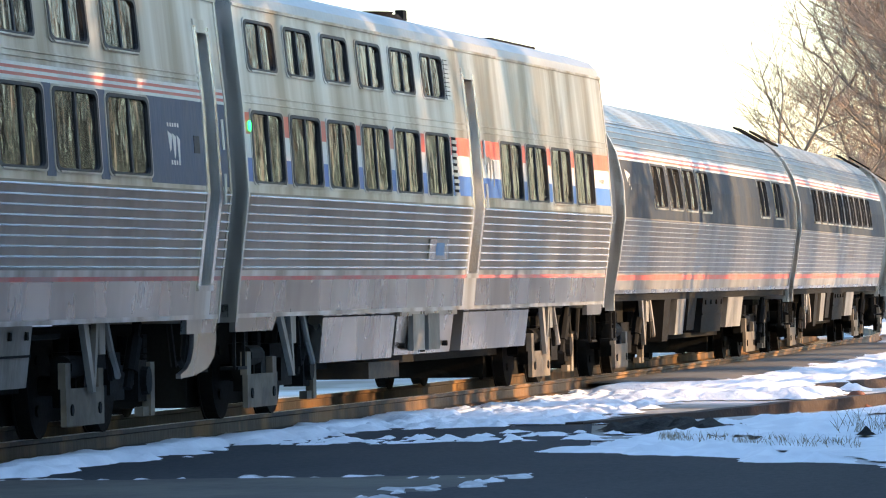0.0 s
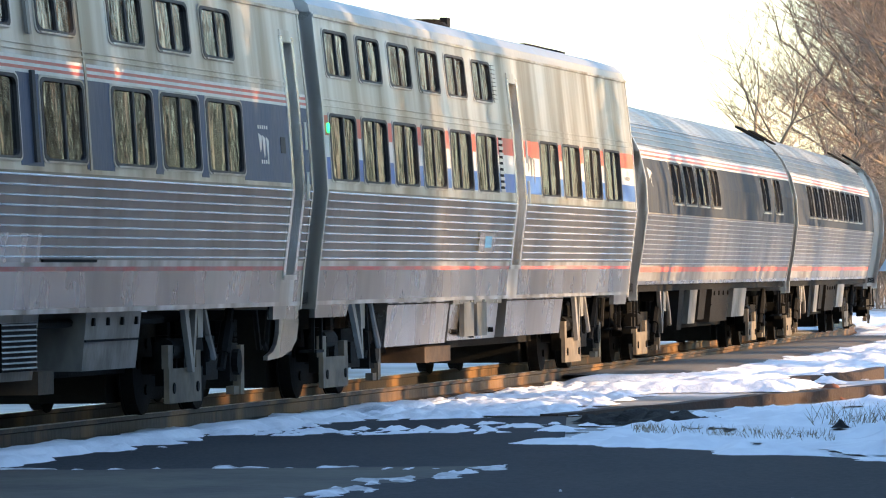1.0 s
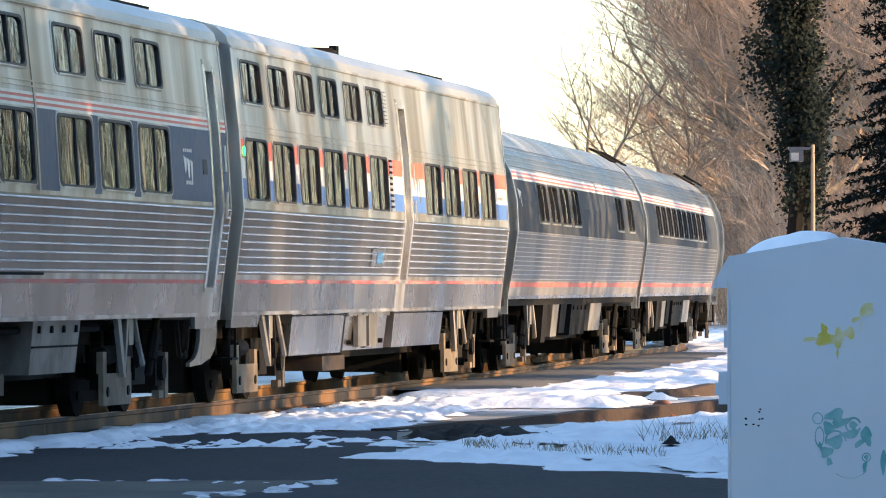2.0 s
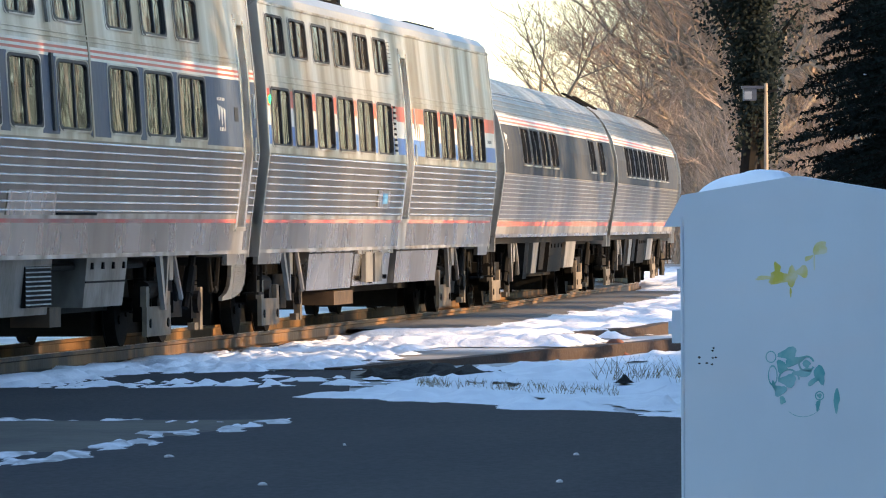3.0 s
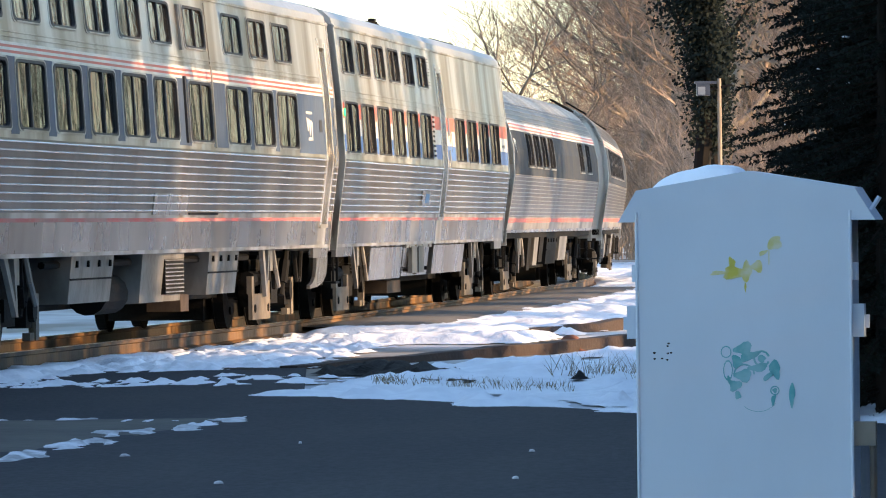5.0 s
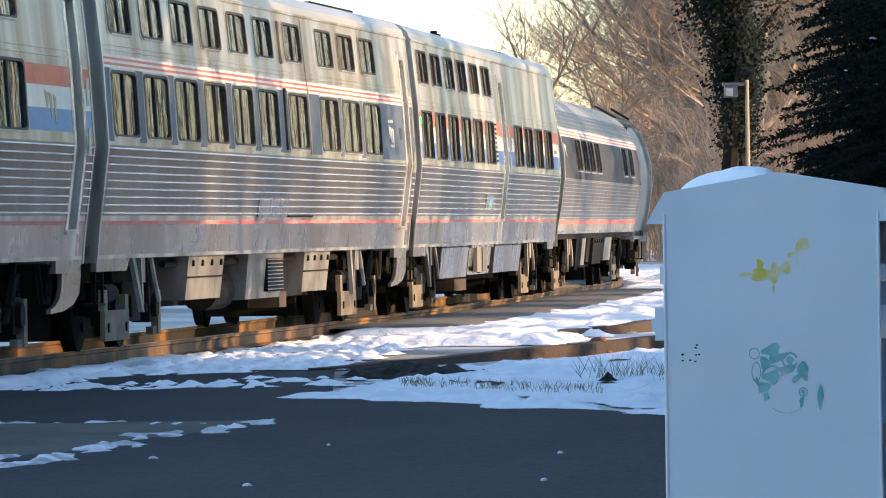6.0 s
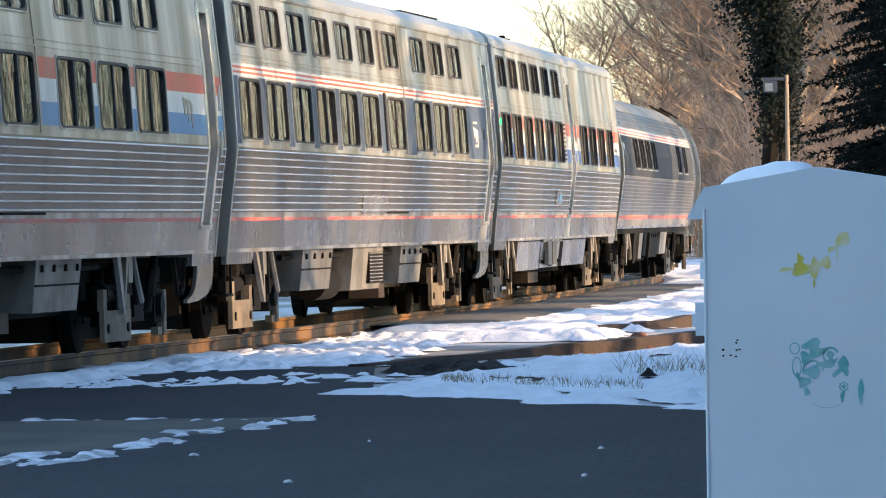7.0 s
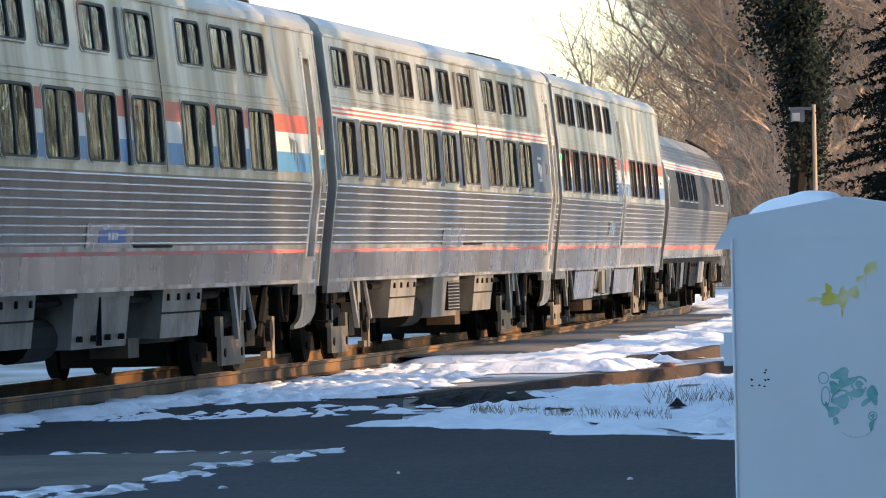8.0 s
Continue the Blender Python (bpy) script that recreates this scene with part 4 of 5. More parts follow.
# ---- equipment cabinet beside the lot ----
def signal_cabinet():
    c = thing("signal_cabinet", "pale blue-grey steel trackside cabinet, snow-topped, spray-painted", "cabinet", m=BOX_AT)
    w, d, top = 0.49, 0.55, 1.60
    part("body", Geo().box(-w, w, 0, d, 0.12, top), CABINET, c)
    part("plinth", Geo().box(-w + 0.04, w - 0.04, 0.04, d - 0.04, 0.0, 0.12), GREY_BOX, c)
    for x in (-w, w):
        part("edge_fold", Geo().tube((x, 0, 0.12), (x, 0, top), 0.008, 0.008, 8), CABINET, c)
    e = 0.085
    lid = [(-w - e, 1.555), (-w + 0.02, 1.555), (-w + 0.02, 1.6), (w - 0.02, 1.6), (w - 0.02, 1.555), (w + e + 0.03, 1.555), (w + 0.02, 1.705), (0.03, 1.785), (-w + 0.0, 1.70)]
    n = len(lid)
    roof = Geo().add([(x, -0.003, z) for x, z in lid] + [(x, d + 0.04, z) for x, z in lid], [(i, (i + 1) % n, n + (i + 1) % n, n + i) for i in range(n)] + [(8, 7, 6, 3, 2), (8, 2, 1, 0), (6, 5, 4, 3), (n + 2, n + 3, n + 6, n + 7, n + 8), (n, n + 1, n + 2, n + 8), (n + 3, n + 4, n + 5, n + 6)])
    part("lid", roof, CABINET, c, "shallow gabled lid with flared eaves")
    part("hook", Geo().tube((w + 0.09, 0.1, 1.60), (w + 0.13, 0.1, 1.66), 0.012), CABINET, c)
    for x, s in ((-w, -1), (w, 1)):
        part("latch", Geo().box(min(x, x + s * 0.055), max(x, x + s * 0.055), 0.06, 0.2, 1.02, 1.17).box(min(x, x + s * 0.075), max(x, x + s * 0.075), 0.1, 0.16, 1.06, 1.12), CABINET, c, "bolted steel latch")
        part("hinge", Geo().tube((x + s * 0.015, 0.08, 1.28), (x + s * 0.015, 0.08, 1.36), 0.018), CABINET, c)
    pipe = Geo()
    pts = [(w + 0.07, 0.15, 0.62), (w + 0.085, 0.15, 0.5), (w + 0.085, 0.15, 0.22), (w + 0.03, 0.15, 0.13)]
    for p, q in zip(pts, pts[1:]):
        pipe.tube(p, q, 0.018)
    part("conduit", pipe, GREY_BOX, c, "short bent grey conduit")
    part("conduit_box", Geo().box(w, w + 0.1, 0.1, 0.22, 0.52, 0.63), GREY_BOX, c)
    # spray paint, laid out in millimetres from the door's middle and a line 845 mm up
    def spot(g, u, v, a, b, tilt=0.0):
        blob(g, u / 1000, 0.845 + v / 1000, a * 1.22 / 1000, b * 1.22 / 1000, tilt)

    def loop(g, u, v, r, w, a0=0.0, a1=math.tau):
        ring(g, u / 1000, 0.845 + v / 1000, r / 1000, w / 1000, a0, a1)

    for u, v, a, b, tilt in ((-44, 474, 42, 24, 0.1), (-111, 474, 36, 8, 0.05), (-53, 520, 12, 22, 0.2), (14, 480, 18, 40, -0.1), (64, 502, 22, 22, 0.3), (91, 564, 18, 8, 0.5), (144, 608, 30, 24, 0.8), (117, 542, 3, 30, 0.0), (8, 408, 4, 18, 0.0)):
        mark = Geo()
        spot(mark, u, v, a, b, tilt)
        part("yellow_mark", mark, YELLOW, c, "faded yellow spray-paint mark")
    teal = Geo()
    for u, v, a, b, tilt in ((-4, 128, 36, 22, 0.3), (-36, 68, 18, 26, 0.3), (22, 92, 40, 16, 0.35), (64, 40, 38, 15, 0.15), (79, 80, 15, 15, 0), (140, 32, 20, 36, 0.2), (-4, 4, 32, 24, 0.1), (110, 0, 26, 10, 0.6), (-44, -42, 24, 20, 0.4), (-32, -86, 11, 16, 0.2), (138, -66, 9, 9, 0), (131, -108, 8, 22, -0.2), (216, -86, 11, 46, -0.05), (-70, -20, 6, 22, 0.3)):
        spot(teal, u, v, a, b, tilt)
    loop(teal, 79, 80, 34, 9, 0.3, 5.9)
    loop(teal, -2, 8, 46, 8, 0.0, 3.4)
    loop(teal, 138, -66, 19, 5)
    loop(teal, 62, -62, 100, 2, 4.0, 5.6)
    for cu, cv, wide, tall in ((-84, 112, 25, 28), (-76, 28, 22, 48)):
        for k in range(16):
            p, q = [k * math.tau / 16, (k + 1) * math.tau / 16]
            teal.slab([((cu + rr * wide * math.cos(t)) / 1000, -0.003, 0.845 + (cv + rr * tall * math.sin(t)) / 1000) for rr, t in ((0.82, p), (1.0, p), (1.0, q), (0.82, q))], (0, 0.005, 0))
    part("teal_paint", teal, TEAL, c, "teal sprayed curls and blotches")
    specks = Geo()
    for k in range(9):
        blob(specks, random.uniform(-0.42, -0.33), random.uniform(0.92, 1.0), 0.006, 0.004, 0)
    part("rust_specks", specks, DARK, c)
    return c


def blob(g, cx, cz, a, b, tilt, n=14):
    r = [1 + 0.25 * math.sin(3 * k + cx * 90) * math.cos(1.7 * k) for k in range(n)]
    vs = []
    for y in (-0.003, 0.002):
        for k in range(n):
            u, v = a * r[k] * math.cos(k * math.tau / n), b * r[k] * math.sin(k * math.tau / n)
            vs.append((cx + u * math.cos(tilt) - v * math.sin(tilt), y, cz + u * math.sin(tilt) + v * math.cos(tilt)))
    g.add(vs, [tuple(range(n)), tuple(range(2 * n - 1, n - 1, -1))] + [(k, n + k, n + (k + 1) % n, (k + 1) % n) for k in range(n)])


def ring(g, cx, cz, r, w, a0, a1, n=18):
    for k in range(n):
        p, q = a0 + (a1 - a0) * k / n, a0 + (a1 - a0) * (k + 1) / n
        c = [(cx + rr * math.cos(a), -0.003, cz + rr * math.sin(a)) for rr, a in ((r - w / 2, p), (r + w / 2, p), (r + w / 2, q), (r - w / 2, q))]
        g.slab(c, (0, 0.005, 0))


BOX_AT = pose(1.43, 29.97, -0.28, 0, 0, -7.5)
signal_cabinet()
cap = Geo()
for i in range(22):
    for j in range(9):
        u, v = -1 + 2 * i / 21, -1 + 2 * j / 8
        h = max(0.0, 1 - abs(u) ** 2.6) * max(0.0, 1 - abs(v) ** 4)
        x = -0.215 + 0.2 * u
        cap.v.append((x, 0.285 + 0.28 * v, 1.699 + (x + 0.49) * 0.162 + 0.062 * h ** 0.55 + 0.012 * noise.noise((u * 2, v * 2, 3.0)) * h))
cap.f = [(j + 9 * i, j + 9 * (i + 1), j + 1 + 9 * (i + 1), j + 1 + 9 * i) for i in range(21) for j in range(8)]
cap.add([(-0.415, 0.005, 1.705), (-0.015, 0.005, 1.77), (-0.015, 0.565, 1.77), (-0.415, 0.565, 1.705)], [(3, 2, 1, 0)])
thing("snow_cap", "rounded cap of snow on the cabinet lid", "snow", geo=cap, mat=SNOW, m=BOX_AT, smooth=True)


# ---- old rails in the snow ----
def old_rail(name, label, a, b, h, w, seed):
    g = Geo()
    n = 40
    a, b = [Vector((p[0] * 0.936, p[1] * 0.936, p[2])) for p in (a, b)]
    side = (b - a).cross(Vector((0, 0, 1))).normalized() * w
    for k in range(n + 1):
        p = a.lerp(b, k / n)
        dz = 0.025 * noise.noise((k * 0.4, seed, 0))
        wob = side * (1 + 0.2 * noise.noise((k * 0.7, seed, 5)))
        g.v += [tuple(p - wob), tuple(p + wob), tuple(p + wob * 0.85 + Vector((0, 0, h + dz))), tuple(p - wob * 0.85 + Vector((0, 0, h + dz)))]
    for k in range(n):
        g.f += [(4 * k + i, 4 * k + (i + 1) % 4, 4 * k + 4 + (i + 1) % 4, 4 * k + 4 + i) for i in range(4)]
    g.f += [(0, 1, 2, 3), (4 * n, 4 * n + 1, 4 * n + 2, 4 * n + 3)]
    return thing(name, label, "timber", geo=g, mat=OLD_RAIL)


old_rail("timber_edging", "long dark rusted timber edging in the snow", (-1.6, 73.1, GROUND - 0.22), (6.9, 93.0, GROUND + 0.06), 0.24, 0.12, 2.0)
old_rail("timber_edging", "far dark rusted timber edging in the snow", (0.4, 90.0, GROUND - 0.2), (7.4, 112.0, GROUND + 0.06), 0.24, 0.12, 6.0)
patch("leaf_heap", "small heap of red-brown leaves on the edging", "leaves", lot([(1.52, 81.1), (1.85, 80.8), (1.95, 81.5), (1.65, 82.0)]), material("rust_leaves", (0.19, 0.07, 0.035), 0.8, 0, (0.08, 0.035, 0.02), 8), 0.17, step=(0.03, 0.06), seed=21, lumps=0.09, ragged=0.12, ramp=0.2)
patch("earth_clod", "dark clod of earth in the snow", "earth", lot([(1.40, 64.2), (1.47, 64.1), (1.5, 64.5), (1.43, 64.8)]), DARK, 0.045, step=(0.02, 0.08), seed=23, lumps=0.05, ragged=0.03, ramp=0.05, base=GROUND + 0.05)


def grass(name, label, x0, x1, y0, y1, n, h, seed):
    rnd = random.Random(seed)
    g = Geo()
    for _ in range(n):
        x, y = rnd.uniform(x0, x1), rnd.uniform(y0, y1)
        if noise.noise((x * 3.1, y * 1.3, seed)) < rnd.uniform(-0.25, 0.25):
            continue
        y += (x - x0) * (-2.2)
        x, y = x * 0.936, y * 0.936
        hh = h * rnd.uniform(0.3, 1.0)
        dx, dy = rnd.uniform(-0.9, 0.9) * hh, rnd.uniform(-0.3, 0.3) * hh
        w = rnd.uniform(0.0015, 0.0035)
        z = GROUND + 0.05
        g.add([(x - w, y, z), (x + w, y, z), (x + dx * 0.5 + w * 0.7, y + dy * 0.5, z + hh * 0.6), (x + dx * 0.5 - w * 0.7, y + dy * 0.5, z + hh * 0.6), (x + dx, y + dy, z + hh)], [(0, 1, 2, 3), (3, 2, 4)])
    return thing(name, label, "grass", kind="stuff", geo=g, mat=STRAW)


grass("dry_grass", "dry pale grass stalks sticking out of snow", 1.2, 3.4, 65.0, 68.0, 560, 0.26, 3)
grass("dry_grass", "short dry stubble at the snow's edge", -0.6, 1.3, 62.8, 65.2, 640, 0.09, 5)


# ---- trees ----
def bare_tree(seed, height, spread=1.0, levels=5):
    """A leafless tree: tapered trunk, limbs and twigs. Returns the wood and the twig meshes."""
    rnd = random.Random(seed)
    wood, fine = Geo(), Geo()

    def grow(p, d, length, r, level):
        steps = 3 if level < 3 else 2
        for k in range(steps):
            d = (d + Vector((rnd.uniform(-1, 1), rnd.uniform(-1, 1), rnd.uniform(-0.35, 0.5))) * 0.17).normalized()
            q = p + d * (length / steps)
            r2 = r * (0.86 if level else 0.9)
            (wood if level < 3 else fine).tube(p, q, r, r2, 6 if level < 2 else (4 if level < 3 else 3), caps=False)
            p, r = q, r2
            if level < levels and (k > 0 or level > 0):
                for _ in range(rnd.choice((1, 2) if level < 2 else (1, 1, 2))):
                    side = Vector((rnd.uniform(-1, 1), rnd.uniform(-1, 1), rnd.uniform(-0.1, 0.5))).normalized()
                    grow(p, (d * 0.55 + side * spread).normalized(), length * rnd.uniform(0.5, 0.75), r * rnd.uniform(0.45, 0.65), level + 1)
        if level < levels:
            for _ in range(2):
                side = Vector((rnd.uniform(-1, 1), rnd.uniform(-1, 1), rnd.uniform(0, 0.6))).normalized()
                grow(p, (d + side * 0.6).normalized(), length * rnd.uniform(0.55, 0.75), r * 0.7, level + 1)

    grow(Vector((0, 0, -0.2)), Vector((0, 0, 1)), height * 0.42, height * 0.017, 0)
    return wood.mesh("trunk", BARK, True), fine.mesh("crown", TWIG)


BARE = [bare_tree(10 + k, 15 + 1.5 * k, 0.85 + 0.06 * k, 5) for k in range(4)]


def plant_bare(k, x, y, scale, turn, label="bare winter tree with fine brown twigs", group="bare trees beyond the train"):
    t = thing("bare_tree", label, "tree", group)
    part("trunk", BARE[k][0], None, t)
    part("crown", BARE[k][1], None, t)
    t.matrix_world = pose(x, y, GROUND, 0, 0, turn) @ Matrix.Scale(scale, 4)
    return t


rnd = random.Random(44)
# the wood beyond the curve
for x, y, k, sc in ((2.4, 236, 0, 0.72), (9.5, 215, 2, 0.9), (12.8, 222, 3, 1.0), (9.5, 245, 1, 1.0), (15.5, 230, 0, 1.1), (9.0, 268, 3, 0.9), (13.0, 262, 2, 1.1), (18.5, 250, 1, 1.2),
                    (7.0, 300, 0, 0.85), (15.0, 285, 3, 1.1), (22.0, 280, 0, 1.2), (11.5, 300, 2, 1.15), (18.0, 310, 1, 1.2), (12.0, 200, 1, 0.8), (14.5, 196, 2, 0.75), (11.2, 232, 0, 0.9), (10.6, 255, 1, 1.0), (16.5, 262, 2, 1.1), (13.5, 240, 1, 1.0), (9.8, 285, 1, 1.05), (17.5, 222, 3, 1.0), (20.5, 262, 2, 1.1), (14.0, 320, 0, 1.3)):
    plant_bare(k, x, y, sc, rnd.uniform(0, 360))
for k in range(7):
    plant_bare(k % 4, rnd.uniform(17, 46), 196 + k * 13 + rnd.uniform(-4, 4), rnd.uniform(0.8, 1.2), rnd.uniform(0, 360), "bare winter tree beside the line", "bare trees beside the line")
for k in range(12):
    plant_bare(k % 4, rnd.uniform(9, 20), 225 + k * 8 + rnd.uniform(-4, 4), rnd.uniform(0.8, 1.1), rnd.uniform(0, 360))
for k in range(7):
    plant_bare(k % 4, rnd.uniform(27, 75), 190 + k * 18 + rnd.uniform(-4, 4), rnd.uniform(0.6, 0.9), rnd.uniform(0, 360), "bare winter tree beside the line", "bare trees beside the line")
# the wood beside the lot, out of the picture, that shades it and shows in the windows
for k in range(6):
    plant_bare(k % 4, 15 + 0.3 * k * k + rnd.uniform(0, 5), 74 + k * 16.0 + rnd.uniform(-2, 2), rnd.uniform(0.9, 1.2), rnd.uniform(0, 360), "bare winter tree beside the lot", "bare trees beside the lot")
for k in range(4):
    plant_bare(k % 4, rnd.uniform(30, 62), 70 + k * 30.0 + rnd.uniform(-3, 3), rnd.uniform(0.9, 1.25), rnd.uniform(0, 360), "bare winter tree beside the lot", "bare trees beside the lot")


def thicket(name, label, x0, x1, y0, y1, n, h, seed, z=GROUND):
    """Tangled brush: many thin forked stems."""
    r = random.Random(seed)
    g = Geo()
    for _ in range(n):
        p = Vector((r.uniform(x0, x1), r.uniform(y0, y1), z))
        d = Vector((r.uniform(-0.4, 0.4), r.uniform(-0.4, 0.4), 1)).normalized()
        hh = h * r.uniform(0.4, 1.0)
        for k in range(4):
            q = p + d * hh / 4
            g.tube(p, q, 0.030 - 0.006 * k, 0.024 - 0.006 * k, 3, False)
            for _ in range(3):
                e = (d + Vector((r.uniform(-1, 1), r.uniform(-1, 1), r.uniform(-0.3, 0.7)))).normalized()
                tip = q + e * hh * r.uniform(0.12, 0.3)
                g.tube(q, tip, 0.014, 0.006, 3, False)
                g.tube(q.lerp(tip, 0.6), q.lerp(tip, 0.6) + Vector((r.uniform(-1, 1), r.uniform(-1, 1), r.uniform(-0.2, 1))) * hh * 0.12, 0.009, 0.004, 3, False)
            p = q
            d = (d + Vector((r.uniform(-0.5, 0.5), r.uniform(-0.5, 0.5), 0.1))).normalized()
    return thing(name, label, "brush", kind="stuff", geo=g, mat=TWIG)


thicket("thicket", "dense brown leafless brush behind the curve", 8.0, 22, 205, 235, 900, 6.5, 7)
thicket("thicket", "dense brown leafless brush behind the track", 6, 22, 255, 300, 700, 7.0, 8)
thicket("thicket", "dense brown leafless brush beyond the evergreens", 16, 52, 200, 255, 600, 8.0, 17)
thicket("thicket", "tall brown tangle of saplings behind the curve", 9.5, 22, 236, 262, 260, 11.0, 27)
thicket("thicket", "tall brown tangle of saplings further back", 7.0, 24, 290, 315, 260, 12.0, 28)
thicket("distant_wood", "far leafless wood, brown and hazy", 6, 60, 330, 380, 1100, 12.0, 9)


def conifer(seed, height, wide, spray=1.0, dense=1.0):
    """Trunk, drooping boughs and flat sprays of needles."""
    r = random.Random(seed)
    wood, leaf = Geo(), Geo()
    wood.tube((0, 0, -0.2), (0, 0, height), height * 0.016, 0.02, 8, False)
    z = 0.4
    while z < height - 0.3:
        reach = wide * (1 - z / height) ** 0.75 + 0.25
        for _ in range(9):
            a = r.uniform(0, math.tau)
            ll = reach * r.uniform(0.6, 1.1)
            d = Vector((math.cos(a), math.sin(a), 0))
            p = Vector((0, 0, z + r.uniform(-0.2, 0.2)))
            tip = p + d * ll + Vector((0, 0, -0.28 * ll + r.uniform(-0.1, 0.2)))
            wood.tube(p, tip, 0.03 / spray, 0.008 / spray, 4, False)
            for k in range(int((20 + ll * 24) * dense)):
                u = r.uniform(0.12, 1.0)
                c = p.lerp(tip, u)
                e = (d * r.uniform(0.2, 1) + d.orthogonal() * r.uniform(-1, 1) + Vector((r.uniform(-0.5, 0.5), r.uniform(-0.5, 0.5), r.uniform(-0.7, 0.15)))).normalized()
                f2 = e.orthogonal().normalized()
                f2 = (f2 * math.cos(k) + e.cross(f2) * math.sin(k)) * r.uniform(0.010, 0.022) * spray
                w = r.uniform(0.14, 0.30) / dense ** 0.75
                leaf.add([c, c + e * w * 0.5 + f2, c + e * w, c + e * w * 0.5 - f2], [(0, 1, 2, 3)])
        z += 0.27
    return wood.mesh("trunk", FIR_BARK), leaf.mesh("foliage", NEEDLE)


FIRS = [conifer(70 + k, 11.0 + 2 * k, 2.6 + 0.3 * k) for k in range(3)] + [conifer(80 + k, 11.0 + 2 * k, 2.6 + 0.3 * k, 1.2, 2.6) for k in range(3)]


def plant_fir(k, x, y, scale, turn, label="dark dense evergreen tree in shade", group="evergreens"):
    t = thing("evergreen_tree", label, "tree", group)
    part("trunk", FIRS[k][0], None, t)
    part("foliage", FIRS[k][1], None, t)
    t.matrix_world = pose(x, y, GROUND, 0, 0, turn) @ Matrix.Scale(scale, 4)
    return t


for x, y, k, sc in ((5.35, 73, 0, 0.62), (5.6, 78, 1, 0.6), (6.3, 75, 2, 0.6), (6.4, 81, 0, 0.68), (6.1, 85, 1, 0.62), (7.1, 79, 2, 0.62), (6.9, 87, 0, 0.72), (7.5, 83, 1, 0.66), (6.6, 91, 2, 0.6), (7.8, 89, 1, 0.66), (7.2, 74, 1, 0.6), (8.2, 81, 0, 0.75), (7.0, 95, 2, 0.62), (8.2, 96, 1, 0.7),
                    (5.0, 72, 1, 0.62), (5.15, 76, 2, 0.62), (5.55, 82, 0, 0.68), (5.7, 86, 2, 0.62)):
    plant_fir(k + 3, x * 0.68, y * 0.68, sc * 0.70, rnd.uniform(0, 360))
# unseen evergreens, added to shade the lot and the nearer cars
for k in range(38):
    plant_fir(3 + k % 3, rnd.uniform(9.0, 10.5), 8 + k * 1.6, rnd.uniform(0.72, 0.9), rnd.uniform(0, 360), "unseen evergreen added to shade the lot", "evergreens beside the lot")
# unseen low young evergreens, added to keep the sun off the verge
for k in range(15):
    plant_fir(3 + k % 3, rnd.uniform(12.4, 13.6), 60 + k * 1.55, rnd.uniform(0.25, 0.31), rnd.uniform(0, 360), "unseen low evergreen added to shade the verge", "evergreens beside the lot")
# thinning unseen row of narrow evergreens further along, added so open gaps stripe sunlight
for k, shade in enumerate((79.0, 89.2, 98.6, 101.0, 109.5, 117.0, 127.0, 136.0, 146.0)):
    x = 13.0 + 0.75 * k
    plant_fir(k % 3, x, shade - 0.22 * (x + 1.5), 0.95, 47 * k, "unseen narrow evergreen added to band the sunlight", "evergreens beside the lot")
# more unseen rows, added to close the leaks in that shade
for k in range(66):
    plant_fir(3 + k % 3, rnd.uniform(11.5, 15) if k % 2 else rnd.uniform(18, 24), 2 + k * 1.02, rnd.uniform(0.82, 1.02), rnd.uniform(0, 360), "unseen evergreen added to shade the lot", "evergreens beside the lot")


def snow_clump(x, y, z, wide, seed):
    """A small lump of old snow caught on a bough."""
    r = random.Random(seed)
    g = Geo()
    n, m = 10, 4
    g.v = [(wide * math.cos(a) * math.cos(e) * r.uniform(0.8, 1.15), wide * 0.8 * math.sin(a) * math.cos(e), wide * 0.36 * math.sin(e) * r.uniform(0.8, 1.2) - 0.12 * wide * math.cos(a)) for e in [-0.5 + 2.0 * j / m for j in range(m)] for a in [i * math.tau / n for i in range(n)]]
    g.f = [(j * n + i, j * n + (i + 1) % n, (j + 1) * n + (i + 1) % n, (j + 1) * n + i) for j in range(m - 1) for i in range(n)] + [tuple(range(n - 1, -1, -1)), tuple(range((m - 1) * n, m * n))]
    return thing("snow_clump", "small lump of snow caught on an evergreen bough", "snow", "snow on the evergreens", geo=g, mat=SNOW, m=pose(x, y, z), smooth=True)


for x, z, wide in ((2.72, 2.00, 0.034), (3.12, 2.17, 0.036), (3.18, 2.31, 0.02), (3.19, 1.88, 0.018), (3.16, 2.66, 0.03), (2.95, 2.42, 0.014)):
    snow_clump(x, 49.6, z, wide, int(x * 100))


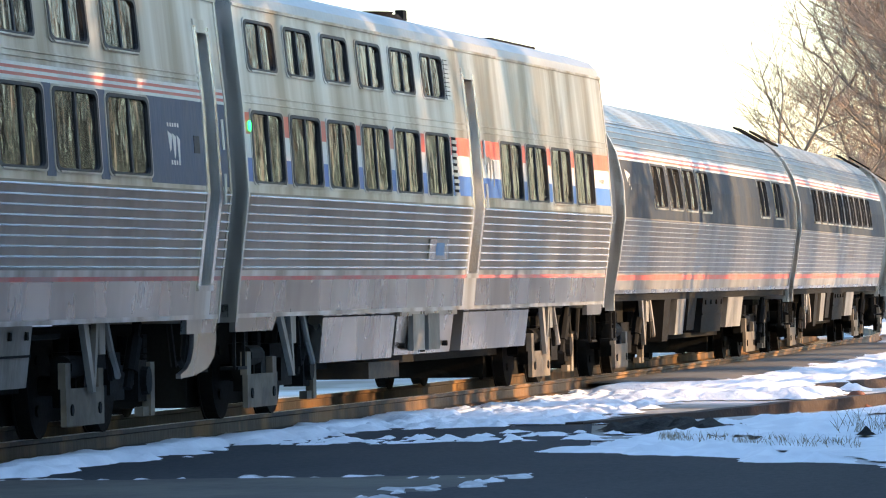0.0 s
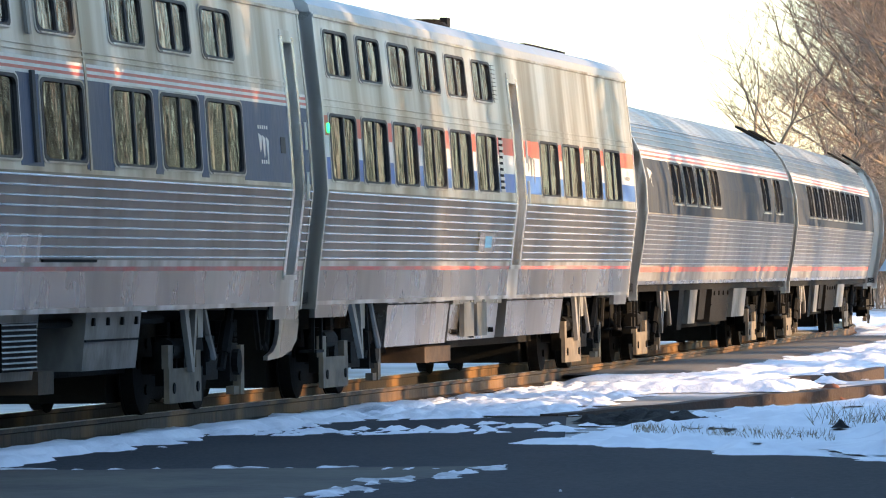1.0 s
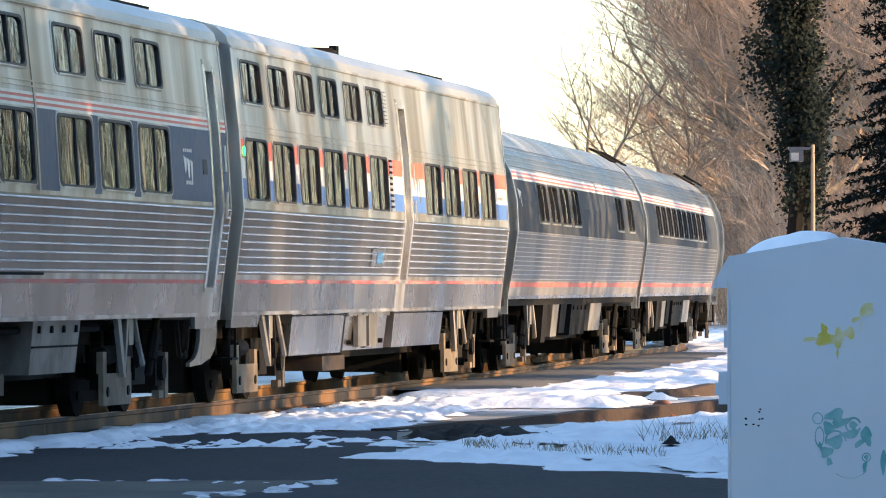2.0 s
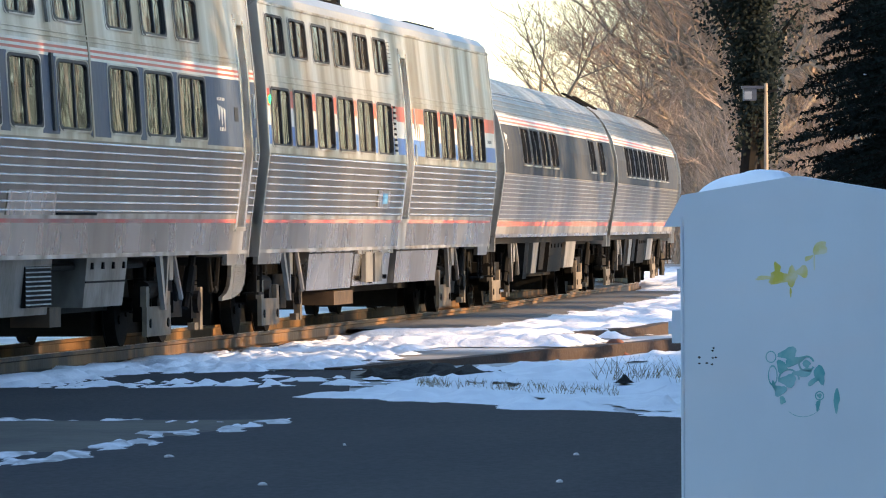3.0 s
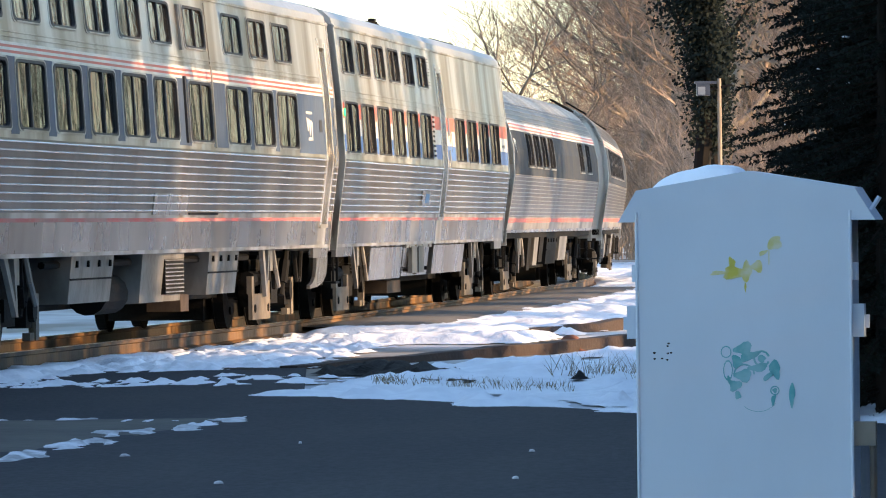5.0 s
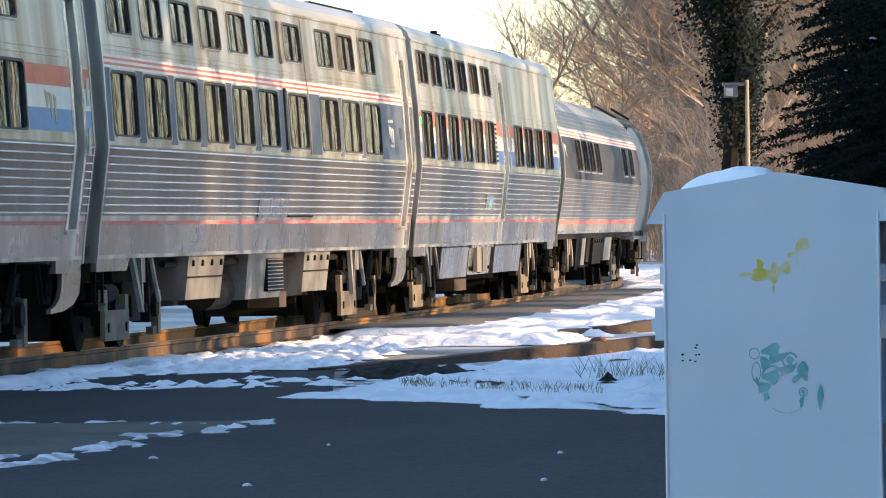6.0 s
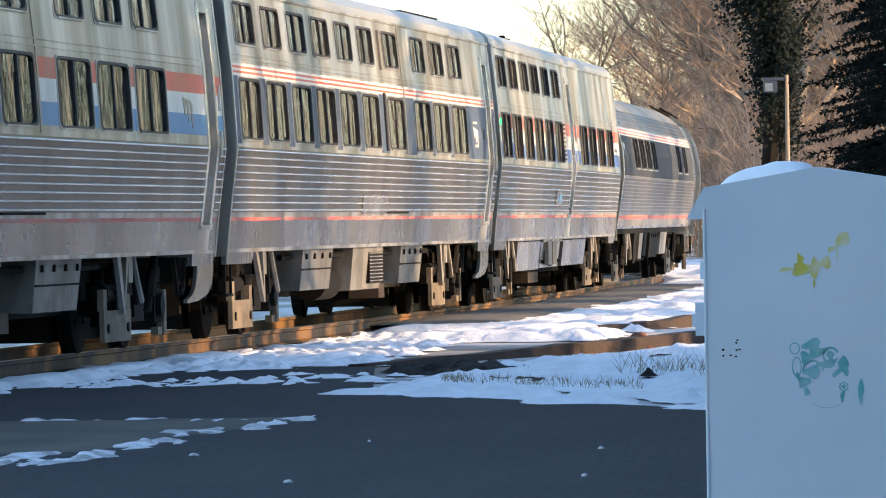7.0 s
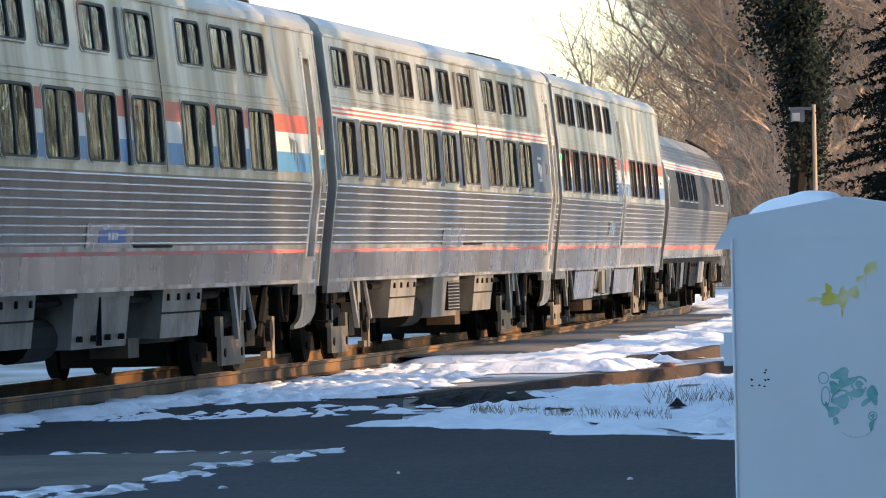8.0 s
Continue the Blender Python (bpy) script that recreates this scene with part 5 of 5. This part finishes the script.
def ivy_tree(seed, height, leaves):
    """A forked trunk wrapped in dark ivy clumps, with gaps and a ragged outline."""
    r = random.Random(seed)
    wood, leaf = Geo(), Geo()
    stems = []
    p = Vector((0, 0, -0.2))
    for k in range(6):
        q = p + Vector((r.uniform(-0.25, 0.25), r.uniform(-0.25, 0.25), height / 6))
        wood.tube(p, q, 0.26 - 0.03 * k, 0.23 - 0.03 * k, 8, False)
        stems.append((p, q, 0.75))
        if k > 1:
            for _ in range(2):
                e = q + Vector((r.uniform(-1.2, 1.2), r.uniform(-1.2, 1.2), r.uniform(0.6, 2.2)))
                wood.tube(q, e, 0.1, 0.03, 5, False)
                stems.append((q, e, 0.55))
        p = q
    clumps = []
    while len(clumps) < 190:
        a, e, w = stems[r.randrange(len(stems))]
        c = a.lerp(e, r.random()) + Vector((r.gauss(0, 0.30), r.gauss(0, 0.30), r.gauss(0, 0.3))) * w
        if c.z > height * 0.34 or r.random() < 0.12:
            clumps.append((c, r.uniform(0.10, 0.26)))
    for _ in range(leaves):
        c, w = clumps[r.randrange(len(clumps))]
        c = c + Vector((r.gauss(0, w), r.gauss(0, w), r.gauss(0, w * 1.1)))
        d = Vector((r.uniform(-1, 1), r.uniform(-1, 1), r.uniform(-1, 0.4))).normalized() * r.uniform(0.06, 0.15)
        s2 = d.orthogonal().normalized() * d.length * 0.4
        leaf.add([c, c + d * 0.5 + s2, c + d, c + d * 0.5 - s2], [(0, 1, 2, 3)])
    return wood, leaf


for x, y, seed, h, n in ((6.5, 160, 5, 10.5, 24000), (7.5, 166, 8, 11.0, 11000)):
    t = thing("ivy_covered_tree", "ragged tree trunk wrapped in dark ivy", "tree", "ivy trees", m=pose(x, y, GROUND))
    w, l = ivy_tree(seed, h, n)
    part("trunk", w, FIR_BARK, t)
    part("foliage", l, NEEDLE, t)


# ---- pole with a lamp ----
pole = thing("utility_pole", "weathered pole with a box lamp and cables", "pole")
part("shaft", Geo().tube((0, 0, 0), (0, 0, 4.75), 0.06, 0.045, 10), WOOD_POLE, pole)
part("lamp_box", Geo().box(-0.52, -0.22, -0.2, 0.2, 4.36, 4.66).box(-0.56, -0.06, -0.22, 0.22, 4.63, 4.69), material("blue_grey_metal", (0.05, 0.06, 0.085), 0.6, 0.2), pole, "blue-grey metal lamp box")
part("lamp_face", Geo().box(-0.50, -0.33, -0.23, -0.19, 4.38, 4.56), material("frosted_glass", (0.22, 0.24, 0.27), 0.5), pole)
part("arm", Geo().tube((-0.3, 0, 4.5), (0.3, 0, 4.6), 0.03), DARK, pole)
pole.matrix_world = pose(6.65, 150, GROUND)


# ---- what moves ----
def motions():
    steps = [0.25 * i for i in range(33)]
    for car, offset in TRAIN:
        walk(car, [(t, car_pose(train_at(t) + offset)) for t in steps])
    ticks = [0.1 * i for i in range(81)]
    turns = [(t, (train_at(t) - train_at(0)) / 0.457) for t in ticks]
    for axle, x in AXLES:
        walk(axle, [(t, pose(x, 0, 0.457) @ Matrix.Rotation(a, 4, "Y")) for t, a in turns])


motions()
